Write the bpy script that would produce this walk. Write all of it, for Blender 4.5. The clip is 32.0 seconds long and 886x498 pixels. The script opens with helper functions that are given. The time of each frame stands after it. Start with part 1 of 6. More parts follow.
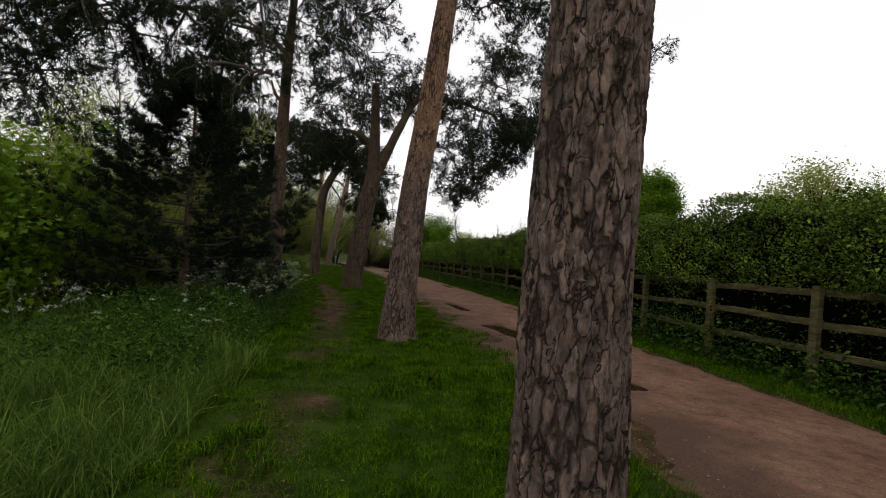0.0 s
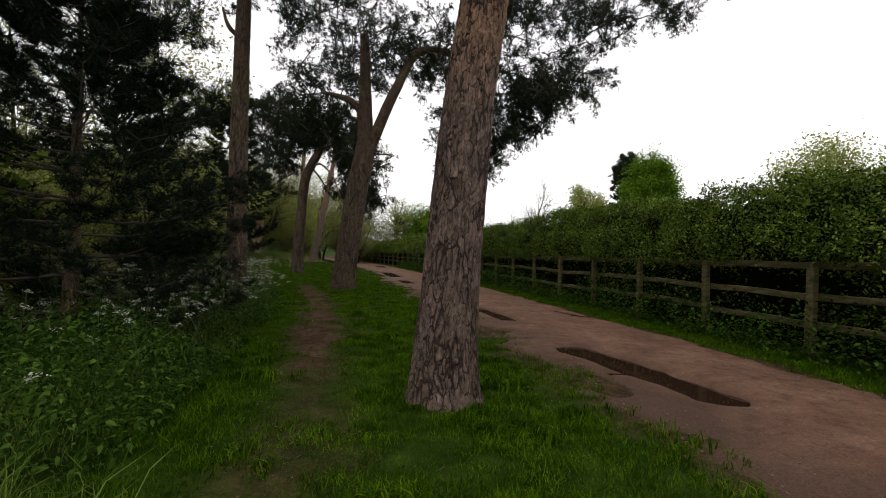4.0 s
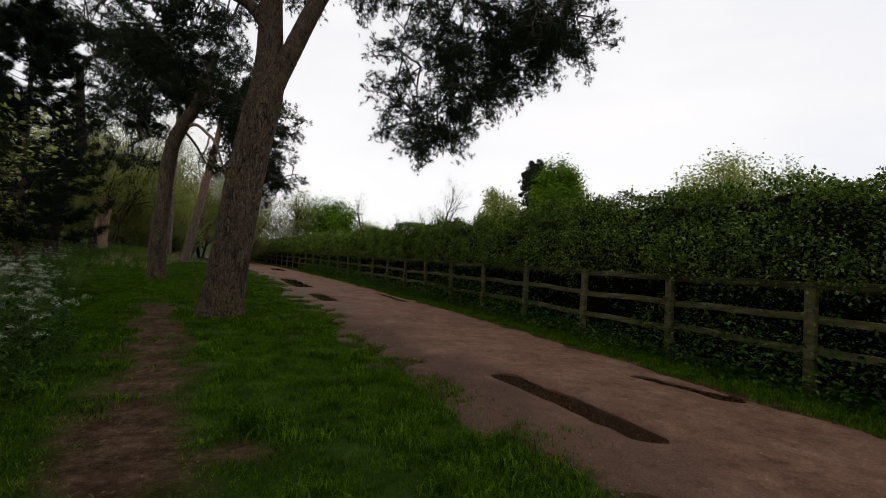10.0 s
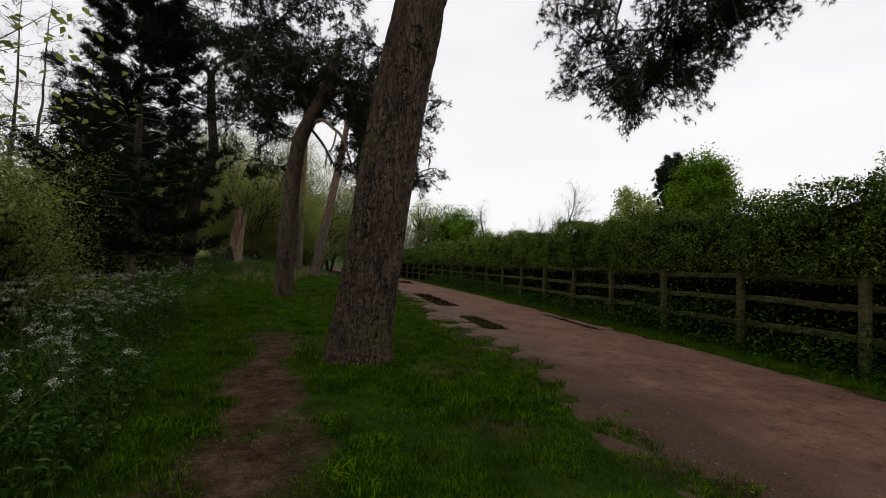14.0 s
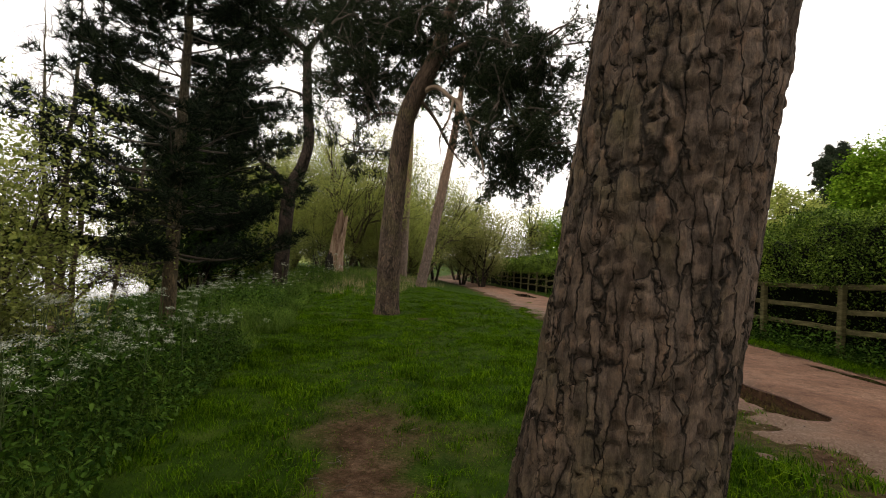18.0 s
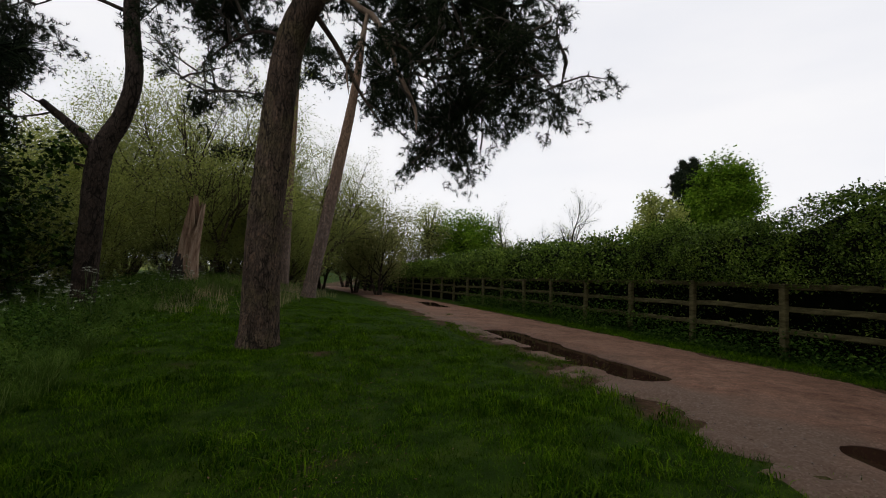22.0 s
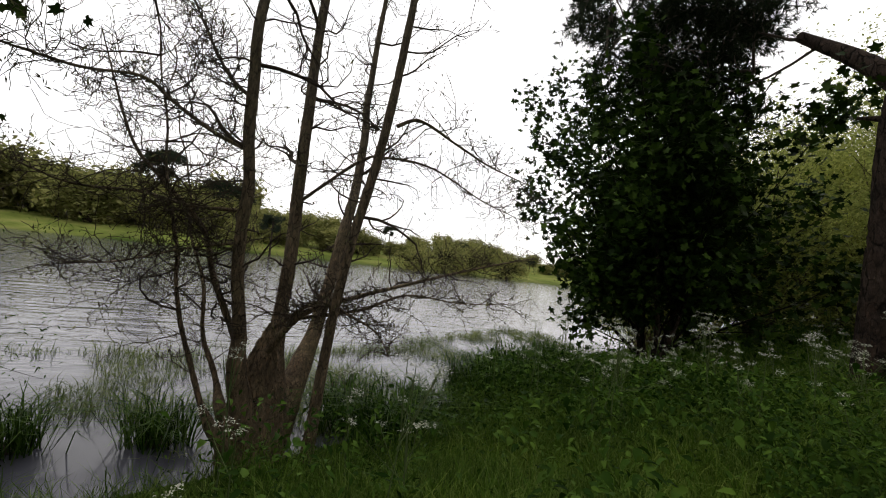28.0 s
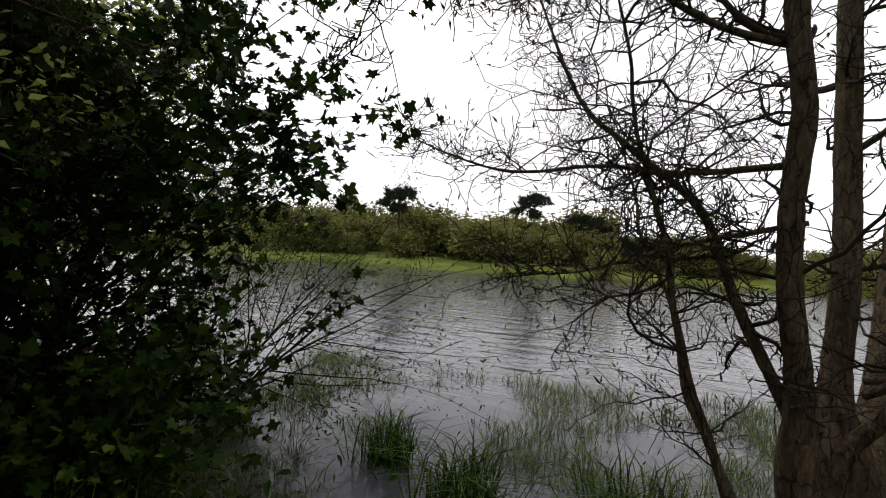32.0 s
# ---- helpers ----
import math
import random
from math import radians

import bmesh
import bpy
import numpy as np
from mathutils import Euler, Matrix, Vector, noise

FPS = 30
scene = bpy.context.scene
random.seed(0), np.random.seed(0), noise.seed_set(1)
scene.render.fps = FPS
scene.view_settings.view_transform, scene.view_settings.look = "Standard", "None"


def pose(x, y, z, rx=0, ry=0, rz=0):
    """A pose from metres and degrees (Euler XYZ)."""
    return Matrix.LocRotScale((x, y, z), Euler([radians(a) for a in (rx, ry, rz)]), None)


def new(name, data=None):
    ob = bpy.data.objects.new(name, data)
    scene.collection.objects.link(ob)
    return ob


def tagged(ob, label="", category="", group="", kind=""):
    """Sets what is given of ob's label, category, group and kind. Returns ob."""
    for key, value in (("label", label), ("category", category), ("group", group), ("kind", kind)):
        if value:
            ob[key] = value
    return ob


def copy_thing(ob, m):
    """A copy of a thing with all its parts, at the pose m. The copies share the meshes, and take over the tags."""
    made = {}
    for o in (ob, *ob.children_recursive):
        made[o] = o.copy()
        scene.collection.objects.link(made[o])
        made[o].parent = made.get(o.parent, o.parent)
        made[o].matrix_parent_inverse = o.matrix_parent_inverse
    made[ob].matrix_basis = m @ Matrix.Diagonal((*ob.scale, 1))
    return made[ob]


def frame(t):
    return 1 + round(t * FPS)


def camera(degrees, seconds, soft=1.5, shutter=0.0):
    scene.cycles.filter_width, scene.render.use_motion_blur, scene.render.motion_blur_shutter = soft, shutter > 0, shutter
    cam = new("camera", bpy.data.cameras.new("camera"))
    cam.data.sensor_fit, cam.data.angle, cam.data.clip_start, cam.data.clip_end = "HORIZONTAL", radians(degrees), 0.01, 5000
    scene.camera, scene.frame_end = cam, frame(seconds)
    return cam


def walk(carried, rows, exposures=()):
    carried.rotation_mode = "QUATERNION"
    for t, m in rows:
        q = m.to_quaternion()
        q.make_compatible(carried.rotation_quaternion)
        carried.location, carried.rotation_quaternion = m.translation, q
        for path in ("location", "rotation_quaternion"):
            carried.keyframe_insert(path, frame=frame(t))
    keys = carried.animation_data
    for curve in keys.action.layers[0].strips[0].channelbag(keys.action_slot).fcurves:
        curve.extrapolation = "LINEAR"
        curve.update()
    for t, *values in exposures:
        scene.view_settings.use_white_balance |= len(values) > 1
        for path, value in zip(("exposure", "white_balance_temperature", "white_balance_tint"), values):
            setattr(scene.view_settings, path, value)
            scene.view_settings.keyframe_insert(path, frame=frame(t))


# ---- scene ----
cam = camera(87.4, 32.0, 1.0)
METRES, EYE, TILT, LEAN, TURN = 27.0, 1.35, 1.45, -3.8, 0.0
EXPOSURES = [(0.0, -0.30, 6700.0, 12.0), (1.0, 0.00, 6800.0, 12.0), (3.0, -0.10, 6700.0, 12.0), (6.0, 0.00, 6800.0, 12.0), (7.0, 0.42, 7000.0, 12.0), (8.0, 0.05, 6800.0, 12.0), (9.0, -0.30, 6600.0, 12.0), (11.0, -0.45, 6600.0, 12.0), (13.0, -0.50, 6600.0, 12.0), (16.0, -0.35, 6700.0, 12.0), (17.0, -0.25, 6900.0, 12.0), (18.0, 0.65, 7300.0, 12.0), (19.0, 1.25, 7400.0, 12.0), (20.0, 0.55, 6900.0, 12.0), (21.0, -0.15, 6600.0, 12.0), (22.0, -0.50, 6500.0, 12.0), (23.0, -0.40, 6600.0, 12.0), (24.5, 0.40, 6900.0, 12.0), (26.5, 0.55, 7200.0, 12.0), (28.0, 0.00, 6800.0, 12.0), (29.0, -0.35, 6700.0, 12.0), (30.0, -0.45, 6700.0, 12.0), (31.0, -0.35, 6700.0, 12.0), (32.0, -0.20, 6700.0, 12.0)]
ROWS = [
    (0.0, 0.0000, 0.0000, 0.0000, 0.00, 0.00, -0.00),
    (0.5, -0.0066, 0.0157, 0.0005, -0.03, -0.13, 0.81),
    (1.0, -0.0103, 0.0322, 0.0002, -0.50, -0.52, 1.57),
    (1.5, -0.0129, 0.0493, -0.0018, -1.09, -0.77, 2.00),
    (2.0, -0.0160, 0.0667, -0.0021, -0.56, -0.74, 2.16),
    (2.5, -0.0189, 0.0860, -0.0022, -0.26, -0.66, 2.00),
    (3.0, -0.0244, 0.1039, -0.0036, -0.15, -0.69, 2.12),
    (3.5, -0.0286, 0.1230, -0.0044, -0.55, -0.74, 2.21),
    (5.5, -0.0468, 0.1987, -0.0067, -4.76, -1.50, -0.33),
    (6.0, -0.0522, 0.2170, -0.0057, -4.83, -1.62, -0.10),
    (6.5, -0.0542, 0.2353, -0.0048, -5.56, -0.98, 0.08),
    (7.0, -0.0592, 0.2524, -0.0051, -7.13, -0.35, 0.60),
    (7.5, -0.0629, 0.2699, -0.0058, -8.74, -0.64, 0.61),
    (8.0, -0.0648, 0.2876, -0.0039, -8.85, -0.12, 0.85),
    (8.5, -0.0676, 0.3051, -0.0042, -12.19, 0.85, 1.84),
    (9.0, -0.0681, 0.3243, -0.0066, -13.94, -0.68, 1.30),
    (9.5, -0.0674, 0.3427, -0.0065, -12.47, -1.88, 0.18),
    (10.0, -0.0679, 0.3622, -0.0068, -14.02, -0.79, -0.29),
    (10.5, -0.0680, 0.3828, -0.0079, -11.21, -0.47, -0.18),
    (11.0, -0.0708, 0.4018, -0.0086, -8.74, -0.17, 0.21),
    (11.5, -0.0763, 0.4212, -0.0088, -6.37, 0.67, 0.92),
    (12.0, -0.0795, 0.4402, -0.0081, -4.21, 2.19, 1.62),
    (12.5, -0.0862, 0.4590, -0.0094, -3.38, 1.86, 2.20),
    (13.0, -0.0932, 0.4768, -0.0100, -2.43, 0.95, 1.71),
    (13.5, -0.0990, 0.4955, -0.0107, -0.14, 0.40, 1.20),
    (15.5, -0.1210, 0.5718, -0.0114, -0.70, 1.45, 1.57),
    (16.0, -0.1248, 0.5923, -0.0117, -0.48, 1.68, 1.46),
    (16.5, -0.1314, 0.6108, -0.0129, 2.27, 1.24, 1.23),
    (17.0, -0.1402, 0.6293, -0.0122, 7.21, 0.84, 0.83),
    (17.5, -0.1473, 0.6489, -0.0115, 11.87, 1.58, 0.38),
    (18.0, -0.1552, 0.6678, -0.0115, 12.02, 1.86, 1.07),
    (18.5, -0.1643, 0.6874, -0.0130, 9.91, 0.92, 1.36),
    (19.0, -0.1708, 0.7059, -0.0116, 7.26, 0.63, 0.88),
    (19.5, -0.1794, 0.7234, -0.0111, 1.94, 2.61, -0.21),
    (20.0, -0.1822, 0.7420, -0.0114, -1.73, 3.23, 0.36),
    (20.5, -0.1855, 0.7589, -0.0114, -3.03, 1.58, 0.37),
    (21.0, -0.1897, 0.7768, -0.0111, -6.73, 1.92, 1.37),
    (21.5, -0.1943, 0.7958, -0.0125, -4.68, 2.35, 1.60),
    (22.0, -0.2023, 0.8149, -0.0145, -2.15, 2.26, 1.65),
    (22.5, -0.2106, 0.8341, -0.0148, 2.11, 2.25, 1.20),
    (23.0, -0.2186, 0.8528, -0.0129, 5.03, 1.80, 0.64),
    (23.5, -0.2289, 0.8714, -0.0134, 8.57, 1.97, 0.47),
    (24.0, -0.2381, 0.8875, -0.0137, 14.20, 2.13, 0.56),
    (24.5, -0.2497, 0.9034, -0.0125, 18.16, 2.66, 0.38),
    (26.5, -0.2992, 0.9591, -0.0129, 42.33, 3.93, -1.39),
    (27.0, -0.3124, 0.9679, -0.0123, 53.73, 4.51, -2.55),
    (27.5, -0.3242, 0.9731, -0.0117, 65.54, 4.87, -3.64),
    (28.0, -0.3385, 0.9730, -0.0120, 74.83, 5.75, -3.94),
    (28.5, -0.3531, 0.9713, -0.0132, 81.99, 6.42, -3.64),
    (29.0, -0.3662, 0.9661, -0.0132, 84.71, 6.49, -3.40),
    (29.5, -0.3769, 0.9586, -0.0139, 88.88, 6.66, -2.99),
    (30.0, -0.3862, 0.9529, -0.0154, 93.96, 6.89, -2.45),
    (30.5, -0.3922, 0.9454, -0.0159, 100.44, 6.64, -2.08),
    (31.0, -0.3966, 0.9380, -0.0162, 106.77, 6.25, -2.07),
    (31.5, -0.4016, 0.9356, -0.0164, 112.80, 6.29, -2.93),
    (32.0, -0.4034, 0.9334, -0.0157, 117.43, 6.10, -4.23),
]
walk(cam, [(t, pose(0, 0, EYE, TILT, LEAN, TURN) @ pose(METRES * x, METRES * y, METRES * z, 90 + pitch, roll, yaw)) for t, x, y, z, yaw, pitch, roll in ROWS], EXPOSURES)

# ---- light: an overcast sky with a weak, very wide sun ----
SUN_UP, SUN_ROUND = radians(48), radians(200)
world = bpy.data.worlds.new("overcast_sky")
scene.world = world
world.use_nodes = True
wn, wl = world.node_tree.nodes, world.node_tree.links
wn.clear()
sky = wn.new("ShaderNodeTexSky")
sky.sky_type, sky.sun_disc, sky.sun_elevation, sky.sun_rotation = "NISHITA", False, SUN_UP, SUN_ROUND
sky_gain = wn.new("ShaderNodeVectorMath")
sky_gain.operation = "SCALE"
sky_gain.inputs["Scale"].default_value = 0.1
wl.new(sky.outputs[0], sky_gain.inputs[0])
wc = wn.new("ShaderNodeTexCoord")
wm = wn.new("ShaderNodeMapping")
wm.inputs["Scale"].default_value = (1.0, 1.0, 3.5)
wl.new(wc.outputs["Generated"], wm.inputs[0])
cl = wn.new("ShaderNodeTexNoise")
cl.inputs["Scale"].default_value, cl.inputs["Detail"].default_value, cl.inputs["Roughness"].default_value = 1.6, 6, 0.5
wl.new(wm.outputs[0], cl.inputs["Vector"])
cr = wn.new("ShaderNodeValToRGB")
cr.color_ramp.elements[0].position, cr.color_ramp.elements[0].color = 0.32, (0.88, 0.90, 0.94, 1)
cr.color_ramp.elements[1].position, cr.color_ramp.elements[1].color = 0.66, (1.0, 1.0, 1.0, 1)
wl.new(cl.outputs["Fac"], cr.inputs[0])
cm = wn.new("ShaderNodeMix")
cm.data_type = "RGBA"
cm.inputs["Factor"].default_value = 0.93
wl.new(sky_gain.outputs[0], cm.inputs[6])
wl.new(cr.outputs[0], cm.inputs[7])
bg = wn.new("ShaderNodeBackground")
bg.inputs["Strength"].default_value = 1.4
wl.new(cm.outputs[2], bg.inputs[0])
wo = wn.new("ShaderNodeOutputWorld")
wl.new(bg.outputs[0], wo.inputs[0])
sun = new("sun", bpy.data.lights.new("sun", "SUN"))
sun.data.energy, sun.data.angle, sun.data.color = 0.6, radians(40), (1.0, 0.96, 0.9)
sun.matrix_world = Matrix.Rotation(-SUN_ROUND, 4, "Z") @ Matrix.Rotation(SUN_UP - math.pi / 2, 4, "X")


# ---- materials ----
def nodes_of(name):
    m = bpy.data.materials.new(name)
    m.use_nodes = True
    n, l = m.node_tree.nodes, m.node_tree.links
    return m, n, l, n["Principled BSDF"]


def noise_node(n, l, scale, detail=5, rough=0.55, stretch=(1, 1, 1), coord="Object"):
    tc = n.new("ShaderNodeTexCoord")
    mp = n.new("ShaderNodeMapping")
    mp.inputs["Scale"].default_value = stretch
    l.new(tc.outputs[coord], mp.inputs[0])
    t = n.new("ShaderNodeTexNoise")
    t.inputs["Scale"].default_value, t.inputs["Detail"].default_value, t.inputs["Roughness"].default_value = scale, detail, rough
    l.new(mp.outputs[0], t.inputs["Vector"])
    return t


def ramp_node(n, l, source, stops):
    r = n.new("ShaderNodeValToRGB")
    e = r.color_ramp.elements
    while len(e) < len(stops):
        e.new(0.5)
    for k, (p, c) in enumerate(stops):
        e[k].position, e[k].color = p, (*c, 1)
    l.new(source, r.inputs[0])
    return r


def mix_node(n, l, fac, a, b, mode="MIX"):
    m = n.new("ShaderNodeMix")
    m.data_type, m.blend_type = "RGBA", mode
    if isinstance(fac, float):
        m.inputs["Factor"].default_value = fac
    else:
        l.new(fac, m.inputs["Factor"])
    for k, v in ((6, a), (7, b)):
        if isinstance(v, tuple):
            m.inputs[k].default_value = (*v, 1)
        else:
            l.new(v, m.inputs[k])
    return m.outputs[2]


def bump_node(n, l, height, strength, distance, bsdf):
    b = n.new("ShaderNodeBump")
    b.inputs["Strength"].default_value, b.inputs["Distance"].default_value = strength, distance
    l.new(height, b.inputs["Height"])
    l.new(b.outputs[0], bsdf.inputs["Normal"])


def leafy(name, dark, mid, light, rough=0.55, through_light=0.3, gloss=0.18, patch=0.9, vary=0.55):
    """Thin leaves: colour varies from leaf to leaf, with some light passing through."""
    m, n, l, p = nodes_of(name)
    g = n.new("ShaderNodeNewGeometry")
    r = ramp_node(n, l, g.outputs["Random Per Island"], [(0.0, dark), (0.5, mid), (1.0, light)])
    big = noise_node(n, l, patch, 4)
    c = mix_node(n, l, vary, r.outputs[0], ramp_node(n, l, big.outputs["Fac"], [(0.33, (0.45, 0.45, 0.45)), (0.5, (0.95, 0.95, 0.95)), (0.68, (1.55, 1.42, 1.15))]).outputs[0], "MULTIPLY")
    l.new(c, p.inputs["Base Color"])
    p.inputs["Roughness"].default_value = rough
    p.inputs["Specular IOR Level"].default_value = gloss * 0.3
    tr = n.new("ShaderNodeBsdfTranslucent")
    l.new(c, tr.inputs[0])
    mx = n.new("ShaderNodeMixShader")
    mx.inputs[0].default_value = through_light
    l.new(p.outputs[0], mx.inputs[1])
    l.new(tr.outputs[0], mx.inputs[2])
    l.new(mx.outputs[0], n["Material Output"].inputs[0])
    return m


def rough_stuff(name, stops, scale, fine, rough=0.9, bump=0.4, depth=0.01, stretch=(1, 1, 1), gloss=0.3):
    """Soil, wood and the like: two scales of colour and a fine relief."""
    m, n, l, p = nodes_of(name)
    a = noise_node(n, l, scale, 6, 0.6, stretch)
    b = noise_node(n, l, fine, 6, 0.7, stretch)
    c = ramp_node(n, l, a.outputs["Fac"], stops)
    d = ramp_node(n, l, b.outputs["Fac"], [(0.3, (0.62, 0.62, 0.62)), (0.7, (1.25, 1.25, 1.25))])
    l.new(mix_node(n, l, 0.8, c.outputs[0], d.outputs[0], "MULTIPLY"), p.inputs["Base Color"])
    p.inputs["Roughness"].default_value = rough
    p.inputs["Specular IOR Level"].default_value = gloss
    bump_node(n, l, b.outputs["Fac"], bump, depth, p)
    return m


def math_node(n, l, op, a, b=None):
    q = n.new("ShaderNodeMath")
    q.operation = op
    for k, v in ((0, a), (1, b)):
        if isinstance(v, (int, float)):
            q.inputs[k].default_value = v
        elif v is not None:
            l.new(v, q.inputs[k])
    return q.outputs[0]


def bark(name, plate, crack_colour, upper, low=2.0, high=4.5, moss=0.0, cells=11.0, tall=0.36, furrows=1.0):
    """Pine bark: scaly plates parted by wandering furrows of changing width; redder and smoother higher up."""
    m, n, l, p = nodes_of(name)
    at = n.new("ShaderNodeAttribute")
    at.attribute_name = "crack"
    tc = n.new("ShaderNodeTexCoord")

    def warped(scale, amount):
        w = noise_node(n, l, scale, 4, 0.6, (1, 1, 0.6))
        o = n.new("ShaderNodeVectorMath")
        o.operation = "MULTIPLY_ADD"
        l.new(w.outputs["Color"], o.inputs[0])
        o.inputs[1].default_value = amount
        l.new(tc.outputs["Object"], o.inputs[2])
        return o.outputs[0]

    def cellular(vec, scale, squash, feature):
        mp = n.new("ShaderNodeMapping")
        mp.inputs["Scale"].default_value = (1, 1, squash)
        l.new(vec, mp.inputs[0])
        v = n.new("ShaderNodeTexVoronoi")
        v.feature = feature
        v.inputs["Scale"].default_value = scale
        l.new(mp.outputs[0], v.inputs["Vector"])
        return v

    coarse, fine_w = warped(8.0, (0.10, 0.10, 0.16)), warped(26.0, (0.035, 0.035, 0.05))
    d1 = cellular(coarse, cells, tall, "DISTANCE_TO_EDGE").outputs["Distance"]
    d2 = cellular(fine_w, cells * 2.1, tall * 1.7, "DISTANCE_TO_EDGE").outputs["Distance"]
    each1 = cellular(coarse, cells, tall, "F1").outputs["Color"]
    each2 = cellular(fine_w, cells * 2.1, tall * 1.7, "F1").outputs["Color"]
    a = noise_node(n, l, 9.0, 6, 0.65, (1, 1, 0.5))
    b = noise_node(n, l, 70.0, 6, 0.72, (1, 1, 0.55))
    wide = ramp_node(n, l, noise_node(n, l, 6.0, 3, 0.5, (1, 1, 0.5)).outputs["Fac"], [(0.44, (0.006, 0.006, 0.006)), (0.70, (0.30 * furrows, 0.30 * furrows, 0.30 * furrows))])
    rough_edge = math_node(n, l, "ADD", d1, math_node(n, l, "MULTIPLY", math_node(n, l, "SUBTRACT", b.outputs["Fac"], 0.45), 0.12))
    ratio = math_node(n, l, "DIVIDE", rough_edge, wide.outputs[0])
    furrow = ramp_node(n, l, ratio, [(0.25, (0, 0, 0)), (0.75, (0.75, 0.75, 0.75)), (1.0, (1, 1, 1))])
    line = ramp_node(n, l, d1, [(0.0, (0.25, 0.25, 0.25)), (0.018, (0.5, 0.5, 0.5)), (0.045, (1, 1, 1))])
    some = ramp_node(n, l, noise_node(n, l, 11.0, 3).outputs["Fac"], [(0.46, (0, 0, 0)), (0.60, (0.55, 0.55, 0.55))])
    broken = ramp_node(n, l, noise_node(n, l, 7.0, 4, 0.6, (1, 1, 0.45)).outputs["Fac"], [(0.36, (0, 0, 0)), (0.49, (1, 1, 1))])
    line = mix_node(n, l, broken.outputs[0], (1, 1, 1), line.outputs[0])
    thin = ramp_node(n, l, d2, [(0.0, (0.25, 0.25, 0.25)), (0.05, (1, 1, 1))])
    thin = mix_node(n, l, some.outputs[0], (1, 1, 1), thin.outputs[0])
    flakes = ramp_node(n, l, a.outputs["Fac"], [(0.28, tuple(v * 0.68 for v in plate)), (0.5, plate), (0.72, tuple(min(1, v * 1.32 + 0.01) for v in plate))])
    c = mix_node(n, l, 0.8, flakes.outputs[0], ramp_node(n, l, each1, [(0.1, (0.74, 0.72, 0.72)), (0.9, (1.22, 1.18, 1.15))]).outputs[0], "MULTIPLY")
    c = mix_node(n, l, 0.6, c, ramp_node(n, l, each2, [(0.1, (0.66, 0.70, 0.76)), (0.7, (1.08, 1.04, 1.0)), (0.95, (1.32, 1.12, 1.0))]).outputs[0], "MULTIPLY")
    sx = n.new("ShaderNodeSeparateXYZ")
    l.new(tc.outputs["Object"], sx.inputs[0])
    mr = n.new("ShaderNodeMapRange")
    mr.inputs[1].default_value, mr.inputs[2].default_value = low, high
    l.new(sx.outputs["Z"], mr.inputs[0])
    c = mix_node(n, l, mr.outputs[0], c, mix_node(n, l, a.outputs["Fac"], tuple(v * 0.75 for v in upper), upper))
    if moss:
        big = noise_node(n, l, 1.7, 4)
        mk = ramp_node(n, l, big.outputs["Fac"], [(0.5, (0, 0, 0)), (0.68, (moss, moss, moss))])
        c = mix_node(n, l, mk.outputs[0], c, (0.125, 0.115, 0.045))
    scale_n = noise_node(n, l, 28.0, 5, 0.7, (1, 1, 0.6))
    c = mix_node(n, l, 0.85, c, ramp_node(n, l, scale_n.outputs["Fac"], [(0.32, (0.55, 0.54, 0.54)), (0.5, (1, 1, 1)), (0.66, (1.35, 1.28, 1.2))]).outputs[0], "MULTIPLY")
    fibre = noise_node(n, l, 46.0, 6, 0.75, (1, 1, 0.16))
    c = mix_node(n, l, 0.85, c, ramp_node(n, l, fibre.outputs["Fac"], [(0.34, (0.50, 0.49, 0.48)), (0.5, (1, 1, 1)), (0.66, (1.4, 1.36, 1.3))]).outputs[0], "MULTIPLY")
    grit = ramp_node(n, l, b.outputs["Fac"], [(0.3, (0.62, 0.62, 0.62)), (0.7, (1.28, 1.28, 1.28))])
    c = mix_node(n, l, 0.75, c, grit.outputs[0], "MULTIPLY")
    # crack_colour joins the dark bark tone with shade painted into the gaps
    brown = tuple(0.72 * u + 0.28 * v for u, v in zip(crack_colour, plate))
    c = mix_node(n, l, furrow.outputs[0], mix_node(n, l, b.outputs["Fac"], crack_colour, brown), c)
    c = mix_node(n, l, thin, crack_colour, c)
    c = mix_node(n, l, line, tuple(v * 0.6 for v in crack_colour), c)
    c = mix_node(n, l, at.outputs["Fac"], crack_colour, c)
    l.new(c, p.inputs["Base Color"])
    p.inputs["Roughness"].default_value = 0.9
    p.inputs["Specular IOR Level"].default_value = 0.12
    h = math_node(n, l, "ADD", furrow.outputs[0], math_node(n, l, "MULTIPLY", thin, 0.35))
    h = math_node(n, l, "ADD", h, math_node(n, l, "MULTIPLY", line, 0.6))
    h = math_node(n, l, "ADD", h, math_node(n, l, "MULTIPLY", b.outputs["Fac"], 0.45))
    h = math_node(n, l, "ADD", h, math_node(n, l, "MULTIPLY", each2, 0.3))
    h = math_node(n, l, "ADD", h, math_node(n, l, "MULTIPLY", scale_n.outputs["Fac"], 0.9))
    h = math_node(n, l, "ADD", h, math_node(n, l, "MULTIPLY", fibre.outputs["Fac"], 1.1))
    bump_node(n, l, h, 0.9, 0.014, p)
    return m


def water(name, colour, scale, stretch, strength, distance, rough):
    m, n, l, p = nodes_of(name)
    a = noise_node(n, l, scale, 4, 0.55, stretch)
    open_water = n.new("ShaderNodeAttribute")
    open_water.attribute_name = "open"
    p.inputs["Base Color"].default_value = (*colour, 1)
    p.inputs["Roughness"].default_value = rough
    p.inputs["IOR"].default_value = 1.33
    bump_node(n, l, math_node(n, l, "MULTIPLY", a.outputs["Fac"], open_water.outputs["Fac"]), strength, distance, p)
    return m


